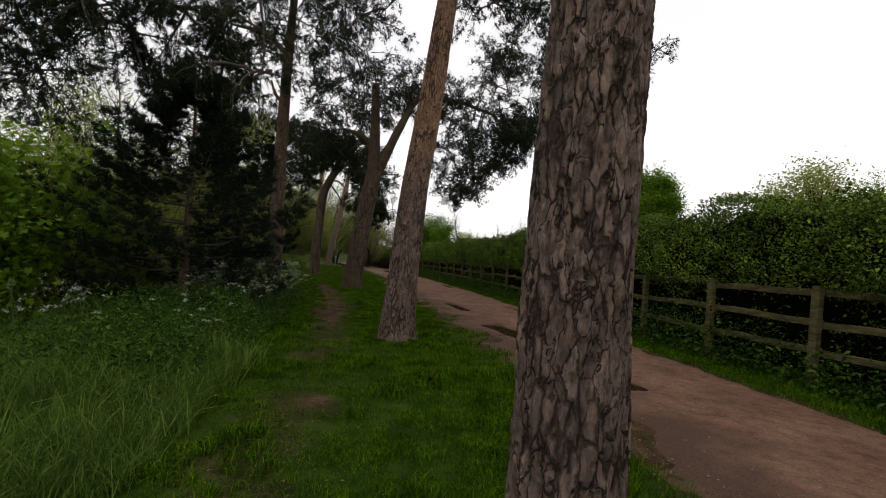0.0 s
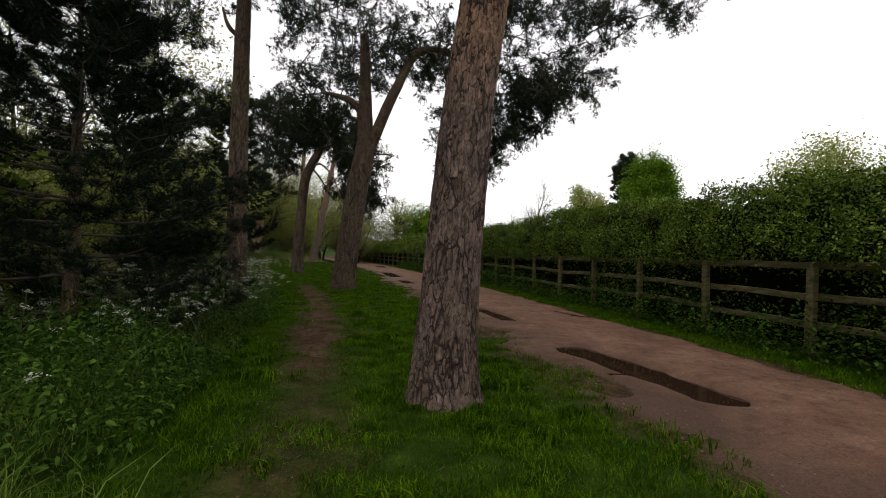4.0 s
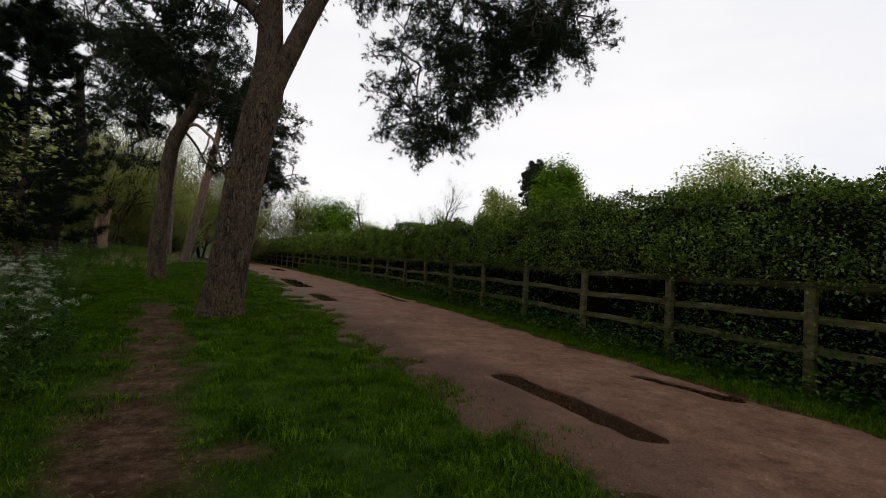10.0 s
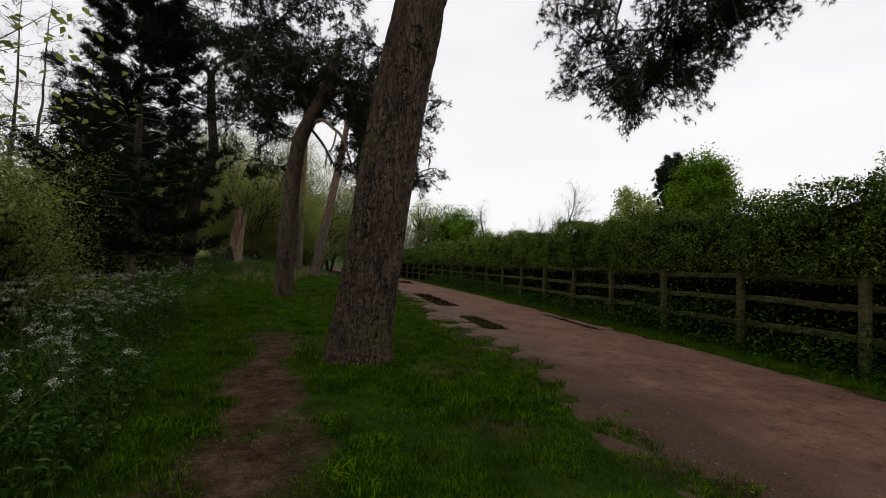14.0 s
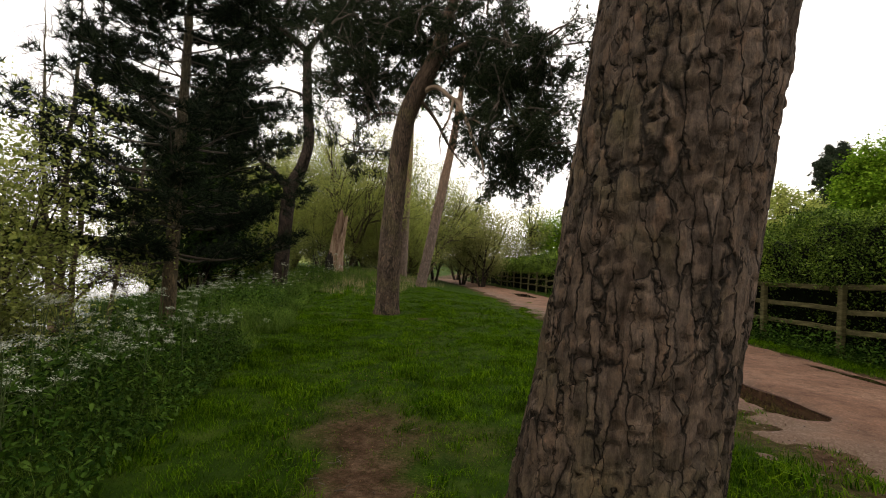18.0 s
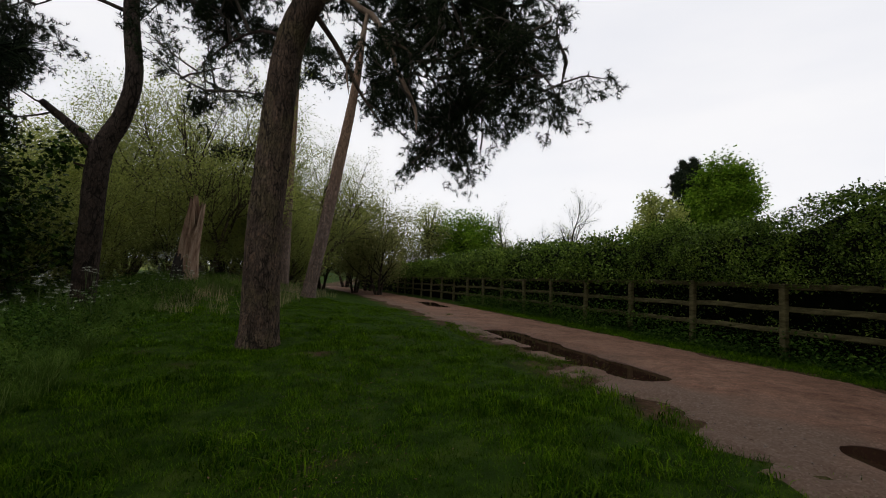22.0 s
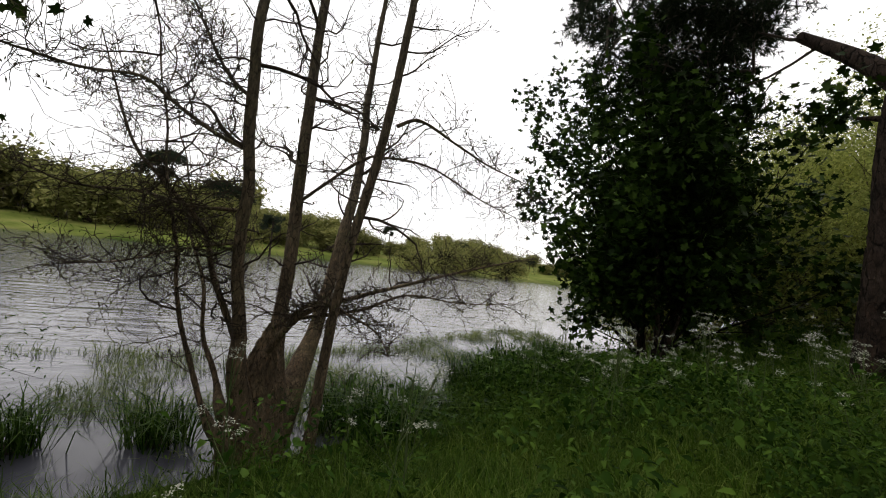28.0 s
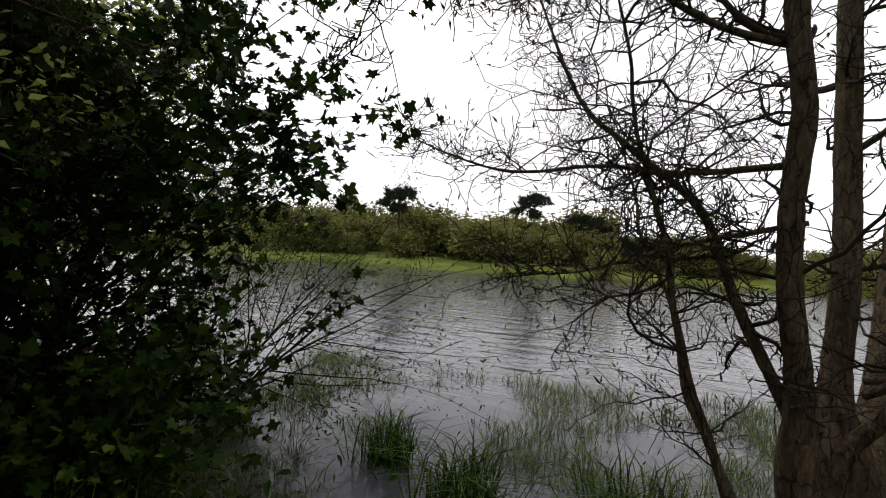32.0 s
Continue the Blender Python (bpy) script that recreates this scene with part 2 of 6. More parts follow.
def ground_mat():
    m, n, l, p = nodes_of("turf_and_soil")
    at = n.new("ShaderNodeAttribute")
    at.attribute_name = "wear"
    a = noise_node(n, l, 3.0, 6, 0.65)
    b = noise_node(n, l, 45.0, 6, 0.7)
    turf = ramp_node(n, l, a.outputs["Fac"], [(0.3, (0.009, 0.020, 0.002)), (0.5, (0.019, 0.040, 0.004)), (0.72, (0.046, 0.070, 0.010))])
    field = n.new("ShaderNodeAttribute")
    field.attribute_name = "meadow"
    hay = ramp_node(n, l, noise_node(n, l, 0.09, 5, 0.6).outputs["Fac"], [(0.35, (0.085, 0.110, 0.022)), (0.5, (0.125, 0.150, 0.034)), (0.65, (0.175, 0.180, 0.055))])
    grown = mix_node(n, l, field.outputs["Fac"], turf.outputs[0], hay.outputs[0])
    clod = noise_node(n, l, 14.0, 6, 0.75)
    soil = ramp_node(n, l, mix_node(n, l, 0.5, a.outputs["Color"], clod.outputs["Color"]), [(0.40, (0.020, 0.011, 0.006)), (0.5, (0.058, 0.034, 0.020)), (0.60, (0.125, 0.078, 0.050))])
    e = n.new("ShaderNodeMath")
    e.operation = "MULTIPLY_ADD"
    l.new(b.outputs["Fac"], e.inputs[0])
    e.inputs[1].default_value, e.inputs[2].default_value = 1.2, -0.6
    s = n.new("ShaderNodeMath")
    s.operation, s.use_clamp = "ADD", True
    l.new(at.outputs["Fac"], s.inputs[0])
    l.new(e.outputs[0], s.inputs[1])
    f = ramp_node(n, l, s.outputs[0], [(0.2, (0, 0, 0)), (0.8, (1, 1, 1))])
    c = mix_node(n, l, f.outputs[0], grown, soil.outputs[0])
    d = ramp_node(n, l, b.outputs["Fac"], [(0.3, (0.6, 0.6, 0.6)), (0.7, (1.3, 1.3, 1.3))])
    l.new(mix_node(n, l, 0.8, c, d.outputs[0], "MULTIPLY"), p.inputs["Base Color"])
    p.inputs["Roughness"].default_value = 0.95
    p.inputs["Specular IOR Level"].default_value = 0.03
    bump_node(n, l, b.outputs["Fac"], 0.7, 0.02, p)
    return m


def path_mat():
    m, n, l, p = nodes_of("red_gravel")
    wet = n.new("ShaderNodeAttribute")
    wet.attribute_name = "wet"
    a = noise_node(n, l, 1.3, 6, 0.6)
    b = noise_node(n, l, 60.0, 5, 0.75)
    v = n.new("ShaderNodeTexVoronoi")
    v.inputs["Scale"].default_value = 55.0
    tc = n.new("ShaderNodeTexCoord")
    l.new(tc.outputs["Object"], v.inputs["Vector"])
    c = ramp_node(n, l, a.outputs["Fac"], [(0.25, (0.100, 0.053, 0.034)), (0.5, (0.165, 0.091, 0.060)), (0.75, (0.22, 0.132, 0.090))])
    st = ramp_node(n, l, v.outputs["Color"], [(0.1, (0.7, 0.68, 0.66)), (0.8, (1.05, 1.05, 1.05)), (1.0, (1.7, 1.7, 1.7))])
    c = mix_node(n, l, 0.7, c.outputs[0], st.outputs[0], "MULTIPLY")
    d = ramp_node(n, l, b.outputs["Fac"], [(0.3, (0.65, 0.65, 0.65)), (0.7, (1.25, 1.25, 1.25))])
    c = mix_node(n, l, 0.8, c, d.outputs[0], "MULTIPLY")
    blot = noise_node(n, l, 6.5, 6, 0.7)
    c = mix_node(n, l, 0.85, c, ramp_node(n, l, blot.outputs["Fac"], [(0.34, (0.55, 0.53, 0.52)), (0.5, (1.0, 1.0, 1.0)), (0.68, (1.25, 1.22, 1.2))]).outputs[0], "MULTIPLY")
    mud = n.new("ShaderNodeAttribute")
    mud.attribute_name = "mud"
    earth = ramp_node(n, l, b.outputs["Fac"], [(0.3, (0.042, 0.024, 0.016)), (0.7, (0.112, 0.066, 0.045))])
    pale = n.new("ShaderNodeAttribute")
    pale.attribute_name = "pale"
    rubble = ramp_node(n, l, v.outputs["Color"], [(0.1, (0.098, 0.063, 0.045)), (0.6, (0.130, 0.088, 0.064)), (1.0, (0.17, 0.124, 0.094))])
    c = mix_node(n, l, mud.outputs["Fac"], c, mix_node(n, l, pale.outputs["Fac"], earth.outputs[0], rubble.outputs[0]))
    c = mix_node(n, l, wet.outputs["Fac"], c, (0.055, 0.033, 0.025))
    l.new(c, p.inputs["Base Color"])
    rr = n.new("ShaderNodeMapRange")
    rr.inputs[3].default_value, rr.inputs[4].default_value = 0.95, 0.55
    l.new(wet.outputs["Fac"], rr.inputs[0])
    l.new(rr.outputs[0], p.inputs["Roughness"])
    p.inputs["Specular IOR Level"].default_value = 0.12
    bump_node(n, l, b.outputs["Fac"], 0.6, 0.012, p)
    return m


GROUND, PATH = ground_mat(), path_mat()
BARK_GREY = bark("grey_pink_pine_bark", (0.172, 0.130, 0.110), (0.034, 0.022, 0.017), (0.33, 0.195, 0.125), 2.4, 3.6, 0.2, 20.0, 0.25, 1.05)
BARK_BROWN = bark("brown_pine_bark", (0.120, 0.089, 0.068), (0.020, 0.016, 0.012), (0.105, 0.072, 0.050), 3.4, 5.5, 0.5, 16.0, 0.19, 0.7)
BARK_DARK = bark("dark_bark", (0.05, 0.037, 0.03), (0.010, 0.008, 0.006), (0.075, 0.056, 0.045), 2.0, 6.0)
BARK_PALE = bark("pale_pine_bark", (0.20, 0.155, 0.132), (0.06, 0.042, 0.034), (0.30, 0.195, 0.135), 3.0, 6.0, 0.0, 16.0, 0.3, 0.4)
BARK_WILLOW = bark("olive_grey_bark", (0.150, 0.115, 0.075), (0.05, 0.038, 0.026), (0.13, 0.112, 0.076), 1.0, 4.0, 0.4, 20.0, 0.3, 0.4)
TWIG = rough_stuff("twig_bark", [(0.3, (0.05, 0.04, 0.03)), (0.7, (0.10, 0.08, 0.06))], 6, 40)
DEADWOOD = rough_stuff("bare_deadwood", [(0.3, (0.11, 0.075, 0.05)), (0.55, (0.21, 0.15, 0.105)), (0.8, (0.30, 0.23, 0.175))], 3, 26, stretch=(1, 1, 0.15))
REDWOOD = rough_stuff("split_red_brown_wood", [(0.3, (0.09, 0.05, 0.032)), (0.48, (0.25, 0.16, 0.11)), (0.72, (0.42, 0.31, 0.23))], 5, 30, stretch=(1.6, 1.6, 0.12), gloss=0.1)
SCORCHED = rough_stuff("rotten_black_wood", [(0.3, (0.012, 0.01, 0.009)), (0.7, (0.05, 0.04, 0.032))], 4, 30)
NEEDLES = leafy("pine_needles", (0.005, 0.009, 0.004), (0.015, 0.024, 0.011), (0.046, 0.062, 0.029), 0.55, 0.1, 0.1)
NEEDLES_DARK = leafy("dark_pine_needles", (0.003, 0.006, 0.003), (0.010, 0.017, 0.009), (0.032, 0.046, 0.024), 0.55, 0.1, 0.1)
HEDGE_LEAF = leafy("hawthorn_leaf", (0.016, 0.036, 0.005), (0.072, 0.128, 0.016), (0.205, 0.290, 0.050), 0.5, 0.25, 0.12, 1.4, 0.7)
# near-black: the shade inside the hedge is put into this colour
HEDGE_SHADE = rough_stuff("hedge_shade_black", [(0.3, (0.002, 0.003, 0.001)), (0.7, (0.007, 0.009, 0.004))], 4, 25, gloss=0.02)
BLOSSOM = leafy("white_blossom", (0.28, 0.31, 0.22), (0.42, 0.44, 0.35), (0.58, 0.59, 0.50), 0.7, 0.2)
GRASS = leafy("lawn_blade", (0.011, 0.036, 0.001), (0.038, 0.094, 0.002), (0.105, 0.180, 0.007), 0.6, 0.3, 0.05, 3.2, 0.95)
TALL_GRASS = leafy("tall_grass_blade", (0.028, 0.068, 0.007), (0.070, 0.135, 0.016), (0.165, 0.225, 0.055), 0.55, 0.3, 0.08, 1.2, 0.75)
STRAW = leafy("dry_grass_blade", (0.16, 0.14, 0.075), (0.25, 0.21, 0.12), (0.34, 0.29, 0.18), 0.7, 0.3)
HERB = leafy("nettle_leaf", (0.010, 0.030, 0.003), (0.030, 0.070, 0.008), (0.082, 0.148, 0.022), 0.55, 0.25, 0.1)
STALK = leafy("green_stalk", (0.06, 0.09, 0.03), (0.08, 0.115, 0.04), (0.10, 0.13, 0.05), 0.6, 0.1)
# leaf green lowered so trees against the lake look backlit
BACKLIT_LEAF = leafy("backlit_dark_leaf", (0.006, 0.016, 0.002), (0.017, 0.038, 0.005), (0.052, 0.095, 0.014), 0.45, 0.22, 0.15)
LIME_LEAF = leafy("bright_spring_leaf", (0.055, 0.120, 0.008), (0.110, 0.205, 0.014), (0.200, 0.310, 0.030), 0.5, 0.45, 0.1)
SPRING_LEAF = leafy("pale_spring_leaf", (0.155, 0.190, 0.046), (0.265, 0.305, 0.080), (0.390, 0.420, 0.130), 0.5, 0.55, 0.1)
FAR_LEAF = leafy("distant_leaf", (0.125, 0.140, 0.042), (0.215, 0.222, 0.074), (0.310, 0.305, 0.120), 0.7, 0.45, 0.1, 0.12, 0.6)
FAR_DARK = leafy("distant_dark_needles", (0.018, 0.028, 0.017), (0.028, 0.040, 0.024), (0.045, 0.058, 0.034), 0.7, 0.1)
REED = leafy("reed_blade", (0.060, 0.095, 0.026), (0.110, 0.150, 0.042), (0.19, 0.215, 0.085), 0.6, 0.3)
FENCE_WOOD = rough_stuff("weathered_fence_wood", [(0.3, (0.034, 0.029, 0.013)), (0.5, (0.086, 0.076, 0.034)), (0.72, (0.165, 0.147, 0.074))], 3.4, 38, stretch=(1, 1, 4), gloss=0.1)
LAKE = water("lake_water", (0.070, 0.071, 0.088), 1.1, (1.6, 0.5, 1), 0.42, 0.12, 0.10)
PUDDLE = water("muddy_water", (0.028, 0.014, 0.009), 3.0, (1, 1, 1), 0.05, 0.01, 0.03)
BUD = leafy("brown_green_bud", (0.035, 0.028, 0.020), (0.08, 0.075, 0.042), (0.16, 0.17, 0.07), 0.6, 0.2, 0.1)
DEAD_LEAF = leafy("fallen_brown_leaf", (0.03, 0.017, 0.009), (0.075, 0.043, 0.024), (0.17, 0.11, 0.065), 0.8, 0.1)
STONE = rough_stuff("pale_pebble", [(0.3, (0.11, 0.08, 0.065)), (0.7, (0.24, 0.195, 0.165))], 8, 60)


# ---- mesh tools ----


def mesh_of(name, verts, faces, material, smooth=False, attrs=None):
    """A mesh from arrays: faces is one array of triangles or quads, or a list of such arrays."""
    me = bpy.data.meshes.new(name)
    verts = np.asarray(verts, np.float32)
    groups = faces if isinstance(faces, list) else [faces]
    groups = [np.asarray(g, np.int32) for g in groups if len(g)]
    me.vertices.add(len(verts))
    me.vertices.foreach_set("co", verts.ravel())
    loops = np.concatenate([g.ravel() for g in groups])
    sizes = np.concatenate([np.full(len(g), g.shape[1], np.int32) for g in groups])
    me.loops.add(len(loops))
    me.loops.foreach_set("vertex_index", loops)
    me.polygons.add(len(sizes))
    me.polygons.foreach_set("loop_start", np.concatenate([[0], np.cumsum(sizes)[:-1]]).astype(np.int32))
    me.polygons.foreach_set("loop_total", sizes)
    if smooth:
        me.polygons.foreach_set("use_smooth", np.ones(len(sizes), bool))
    for key, values in (attrs or {}).items():
        me.attributes.new(key, "FLOAT", "POINT").data.foreach_set("value", np.asarray(values, np.float32))
    me.materials.append(material)
    me.update(calc_edges=True)
    return me


def part(name, me, parent=None, label="", kind=""):
    """Links a mesh as one object, under a thing or a part where one is given."""
    ob = new(name, me)
    if parent is not None:
        ob.parent = parent
    return tagged(ob, label=label, kind=kind)


def thing(name, label, category, group="", kind="", at=(0, 0, 0)):
    ob = new(name)
    ob.empty_display_size = 0.1
    ob.location = at
    return tagged(ob, label, category, group, kind)


def turns(yaw, pitch, roll):
    """Many rotation matrices at once, Rz(yaw) Ry(pitch) Rx(roll)."""
    cy, sy, cp, sp, cr, sr = np.cos(yaw), np.sin(yaw), np.cos(pitch), np.sin(pitch), np.cos(roll), np.sin(roll)
    return np.stack([np.stack([cy * cp, cy * sp * sr - sy * cr, cy * sp * cr + sy * sr], -1),
                     np.stack([sy * cp, sy * sp * sr + cy * cr, sy * sp * cr - cy * sr], -1),
                     np.stack([-sp, cp * sr, cp * cr], -1)], -2)


def facing(d, spin=None):
    """Rotations that carry z to the directions d."""
    d = d / np.maximum(np.linalg.norm(d, axis=-1, keepdims=True), 1e-9)
    ref = np.where(np.abs(d[:, 2:]) > 0.95, np.array([[1.0, 0, 0]]), np.array([[0, 0, 1.0]]))
    x = np.cross(ref, d)
    x /= np.maximum(np.linalg.norm(x, axis=-1, keepdims=True), 1e-9)
    y = np.cross(d, x)
    if spin is not None:
        c, s = np.cos(spin)[:, None], np.sin(spin)[:, None]
        x, y = x * c + y * s, y * c - x * s
    return np.stack([x, y, d], -1)


def spread(template, pos, rot, scale):
    """Copies a small template (verts, faces) to many places, as arrays."""
    tv, tf = template
    scale = np.asarray(scale, float)
    scale = scale[:, None, None] if scale.ndim == 1 else scale[:, None, :]
    v = np.einsum("nij,nkj->nki", rot, tv[None] * scale) + pos[:, None]
    f = tf[None] + (np.arange(len(pos)) * len(tv))[:, None, None]
    return v.reshape(-1, 3), f.reshape(-1, tf.shape[1])


def joined(pieces):
    """Joins (verts, faces) pairs that have equally many corners to a face."""
    pieces = [p for p in pieces if len(p[0])]
    off = np.cumsum([0] + [len(v) for v, _ in pieces[:-1]])
    return np.concatenate([v for v, _ in pieces]), np.concatenate([f + o for (_, f), o in zip(pieces, off)])


def hash01(ix, iy, seed):
    h = (ix.astype(np.int64) * 374761393 + iy.astype(np.int64) * 668265263 + seed * 1274126177) & 0xFFFFFFFF
    h = ((h ^ (h >> 13)) * 1274126177) & 0xFFFFFFFF
    return ((h ^ (h >> 16)) & 0xFFFF) / 65535.0


def soft_noise(x, y, seed=0):
    """Smooth value noise in the plane, 0 to 1."""
    ix, iy = np.floor(x), np.floor(y)
    fx, fy = x - ix, y - iy
    fx, fy = fx * fx * (3 - 2 * fx), fy * fy * (3 - 2 * fy)
    a, b = hash01(ix, iy, seed), hash01(ix + 1, iy, seed)
    c, d = hash01(ix, iy + 1, seed), hash01(ix + 1, iy + 1, seed)
    return (a * (1 - fx) + b * fx) * (1 - fy) + (c * (1 - fx) + d * fx) * fy


def layers(x, y, seed=0):
    return 0.55 * soft_noise(x, y, seed) + 0.3 * soft_noise(2.1 * x, 2.1 * y, seed + 1) + 0.15 * soft_noise(4.3 * x, 4.3 * y, seed + 2)


def step(a, b, x):
    t = np.clip((x - a) / (b - a), 0, 1)
    return t * t * (3 - 2 * t)


def smooth_line(points, n):
    """n points along a smooth line through the given ones, by arc length, with the last columns (radii) carried along."""
    p = np.asarray(points, float)
    if len(p) == 2:
        t = np.linspace(0, 1, n)[:, None]
        return p[0] * (1 - t) + p[1] * t
    q = np.vstack([2 * p[0] - p[1], p, 2 * p[-1] - p[-2]])
    out = []
    for k in range(len(p) - 1):
        a, b, c, d = q[k:k + 4]
        t = np.linspace(0, 1, 12, endpoint=False)[:, None]
        out.append(0.5 * (2 * b + (c - a) * t + (2 * a - 5 * b + 4 * c - d) * t ** 2 + (3 * b - a - 3 * c + d) * t ** 3))
    out = np.vstack(out + [p[-1:]])
    s = np.r_[0, np.cumsum(np.linalg.norm(np.diff(out[:, :3], axis=0), axis=1))]
    u = np.linspace(0, s[-1], n)
    return np.stack([np.interp(u, s, out[:, k]) for k in range(out.shape[1])], -1)


def frames_of(p):
    """Side vectors along a line that do not twist."""
    t = np.gradient(p, axis=0)
    t /= np.maximum(np.linalg.norm(t, axis=1, keepdims=True), 1e-9)
    u = np.zeros_like(p)
    ref = np.array([1.0, 0, 0]) if abs(t[0, 0]) < 0.9 else np.array([0, 1.0, 0])
    for k in range(len(p)):
        ref = ref - t[k] * (ref @ t[k])
        ref /= max(np.linalg.norm(ref), 1e-9)
        u[k] = ref
    return t, u, np.cross(t, u)


def tube(line, sides):
    """A tube (verts, quads) along points with radii in the fourth column, closed to a small tip."""
    line = np.asarray(line, float)
    p, r = line[:, :3], line[:, 3]
    _, u, w = frames_of(p)
    a = np.arange(sides) * 2 * math.pi / sides
    v = p[:, None] + r[:, None, None] * (np.cos(a)[None, :, None] * u[:, None] + np.sin(a)[None, :, None] * w[:, None])
    n = len(p)
    i, j = np.meshgrid(np.arange(n - 1), np.arange(sides), indexing="ij")
    k = (j + 1) % sides
    f = np.stack([i * sides + j, i * sides + k, (i + 1) * sides + k, (i + 1) * sides + j], -1).reshape(-1, 4)
    return v.reshape(-1, 3), f


def cracked(gx, gy, cells, seed):
    """Cells on a cylinder: distance to the nearest border, a number for the cell, and how upright that border runs."""
    ix, iy = np.floor(gx), np.floor(gy)
    best, second = np.full(gx.shape, 9.0), np.full(gx.shape, 9.0)
    ident = np.zeros(gx.shape)
    near, nxt = np.zeros((2, *gx.shape)), np.zeros((2, *gx.shape))
    for dx in (-1, 0, 1):
        for dy in (-1, 0, 1):
            cx, cy = ix + dx, iy + dy
            wx = np.mod(cx, cells)
            off = np.stack([cx + 0.05 + 0.9 * hash01(wx, cy, seed) - gx, cy + 0.05 + 0.9 * hash01(wx, cy, seed + 1) - gy])
            d = np.hypot(*off)
            closer = d < best
            other = ~closer & (d < second)
            nxt = np.where(closer, near, np.where(other, off, nxt))
            second = np.where(closer, best, np.minimum(second, d))
            ident = np.where(closer, hash01(wx, cy, seed + 2), ident)
            near = np.where(closer, off, near)
            best = np.where(closer, d, best)
    gap = nxt - near
    upright = np.abs(gap[0]) / np.maximum(np.hypot(*gap), 1e-6)
    return second - best, ident, upright


def bark_trunk(name, points, material, sides=96, gap=0.016, plate=(0.06, 0.14), depth=0.016, seed=1, knots=()):
    """A trunk with cracked bark plates as relief. points: x, y, z, radius. knots: (height, angle, size)."""
    length = np.linalg.norm(np.diff(np.asarray(points)[:, :3], axis=0), axis=1).sum()
    n = max(8, int(length / gap))
    line = smooth_line(points, n)
    p, r = line[:, :3], line[:, 3]
    _, u, w = frames_of(p)
    s = np.linspace(0, length, n)
    a = np.arange(sides) * 2 * math.pi / sides
    A, S = np.meshgrid(a, s)
    R = np.repeat(r[:, None], sides, 1)
    cells = max(6, round(2 * math.pi * float(np.median(r)) / plate[0]))
    ca, sa = np.cos(A) * 2.4 + 7, np.sin(A) * 2.4 + 7
    w1 = soft_noise(ca * 1.2 + S * 1.7, sa * 1.2 + S * 0.9, seed + 5) - 0.5
    w2 = soft_noise(ca * 4.0 + S * 6, sa * 4.0 - S * 5, seed + 6) - 0.5
    w3 = soft_noise(ca * 11 + S * 17, sa * 11 - S * 15, seed + 7) - 0.5
    warp = 1.5 * w1 + 0.8 * w2 + 0.35 * w3
    gx, gy = A / (2 * math.pi) * cells + warp, S / plate[1] + 1.2 * w2 - 0.9 * w1 + 0.4 * w3
    edge, ident, up = cracked(gx, gy, cells, seed)
    wide = (0.05 + 0.26 * up ** 1.5) * (0.5 + 1.0 * soft_noise(gx * 0.5, gy * 0.5, seed + 3))
    crack = step(0.0, 1.0, edge / np.maximum(wide, 0.01))
    edge2, ident2, up2 = cracked(gx * 2 + 3.3, gy * 1.7 + 1.1, cells * 2, seed + 20)
    fine = step(0.0, 1.0, edge2 / (0.02 + 0.10 * up2))
    lump = layers(np.cos(A) * 1.3 + 3, S * 1.1 + np.sin(A) * 1.3, seed + 9) - 0.5
    grain = soft_noise(gx * 9, gy * 9, seed + 4) - 0.5
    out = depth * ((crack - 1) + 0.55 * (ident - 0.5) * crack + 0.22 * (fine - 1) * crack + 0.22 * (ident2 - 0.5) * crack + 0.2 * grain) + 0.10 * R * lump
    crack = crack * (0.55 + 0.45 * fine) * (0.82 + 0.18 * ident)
    for height, angle, size in knots:
        da = np.abs((A - angle + math.pi) % (2 * math.pi) - math.pi) * R
        d = np.hypot(da, S - height) / size
        out += size * 0.45 * np.exp(-d * d) - size * 0.4 * np.exp(-(d * 2.6) ** 2)
        crack = crack * (1 - 0.85 * np.exp(-(d * 1.9) ** 2))
    R = R + out
    # sets how strongly crack_colour darkens each gap and knot
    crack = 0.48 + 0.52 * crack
    v = p[:, None] + R[..., None] * (np.cos(A)[..., None] * u[:, None] + np.sin(A)[..., None] * w[:, None])
    i, j = np.meshgrid(np.arange(n - 1), np.arange(sides), indexing="ij")
    k = (j + 1) % sides
    f = np.stack([i * sides + j, i * sides + k, (i + 1) * sides + k, (i + 1) * sides + j], -1).reshape(-1, 4)
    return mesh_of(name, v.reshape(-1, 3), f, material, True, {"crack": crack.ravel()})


def plain_limb(name, points, material, sides=12, gap=0.08, seed=3, plate=(0.05, 0.12), depth=0.008):
    return bark_trunk(name, points, material, sides, gap, plate, depth, seed)


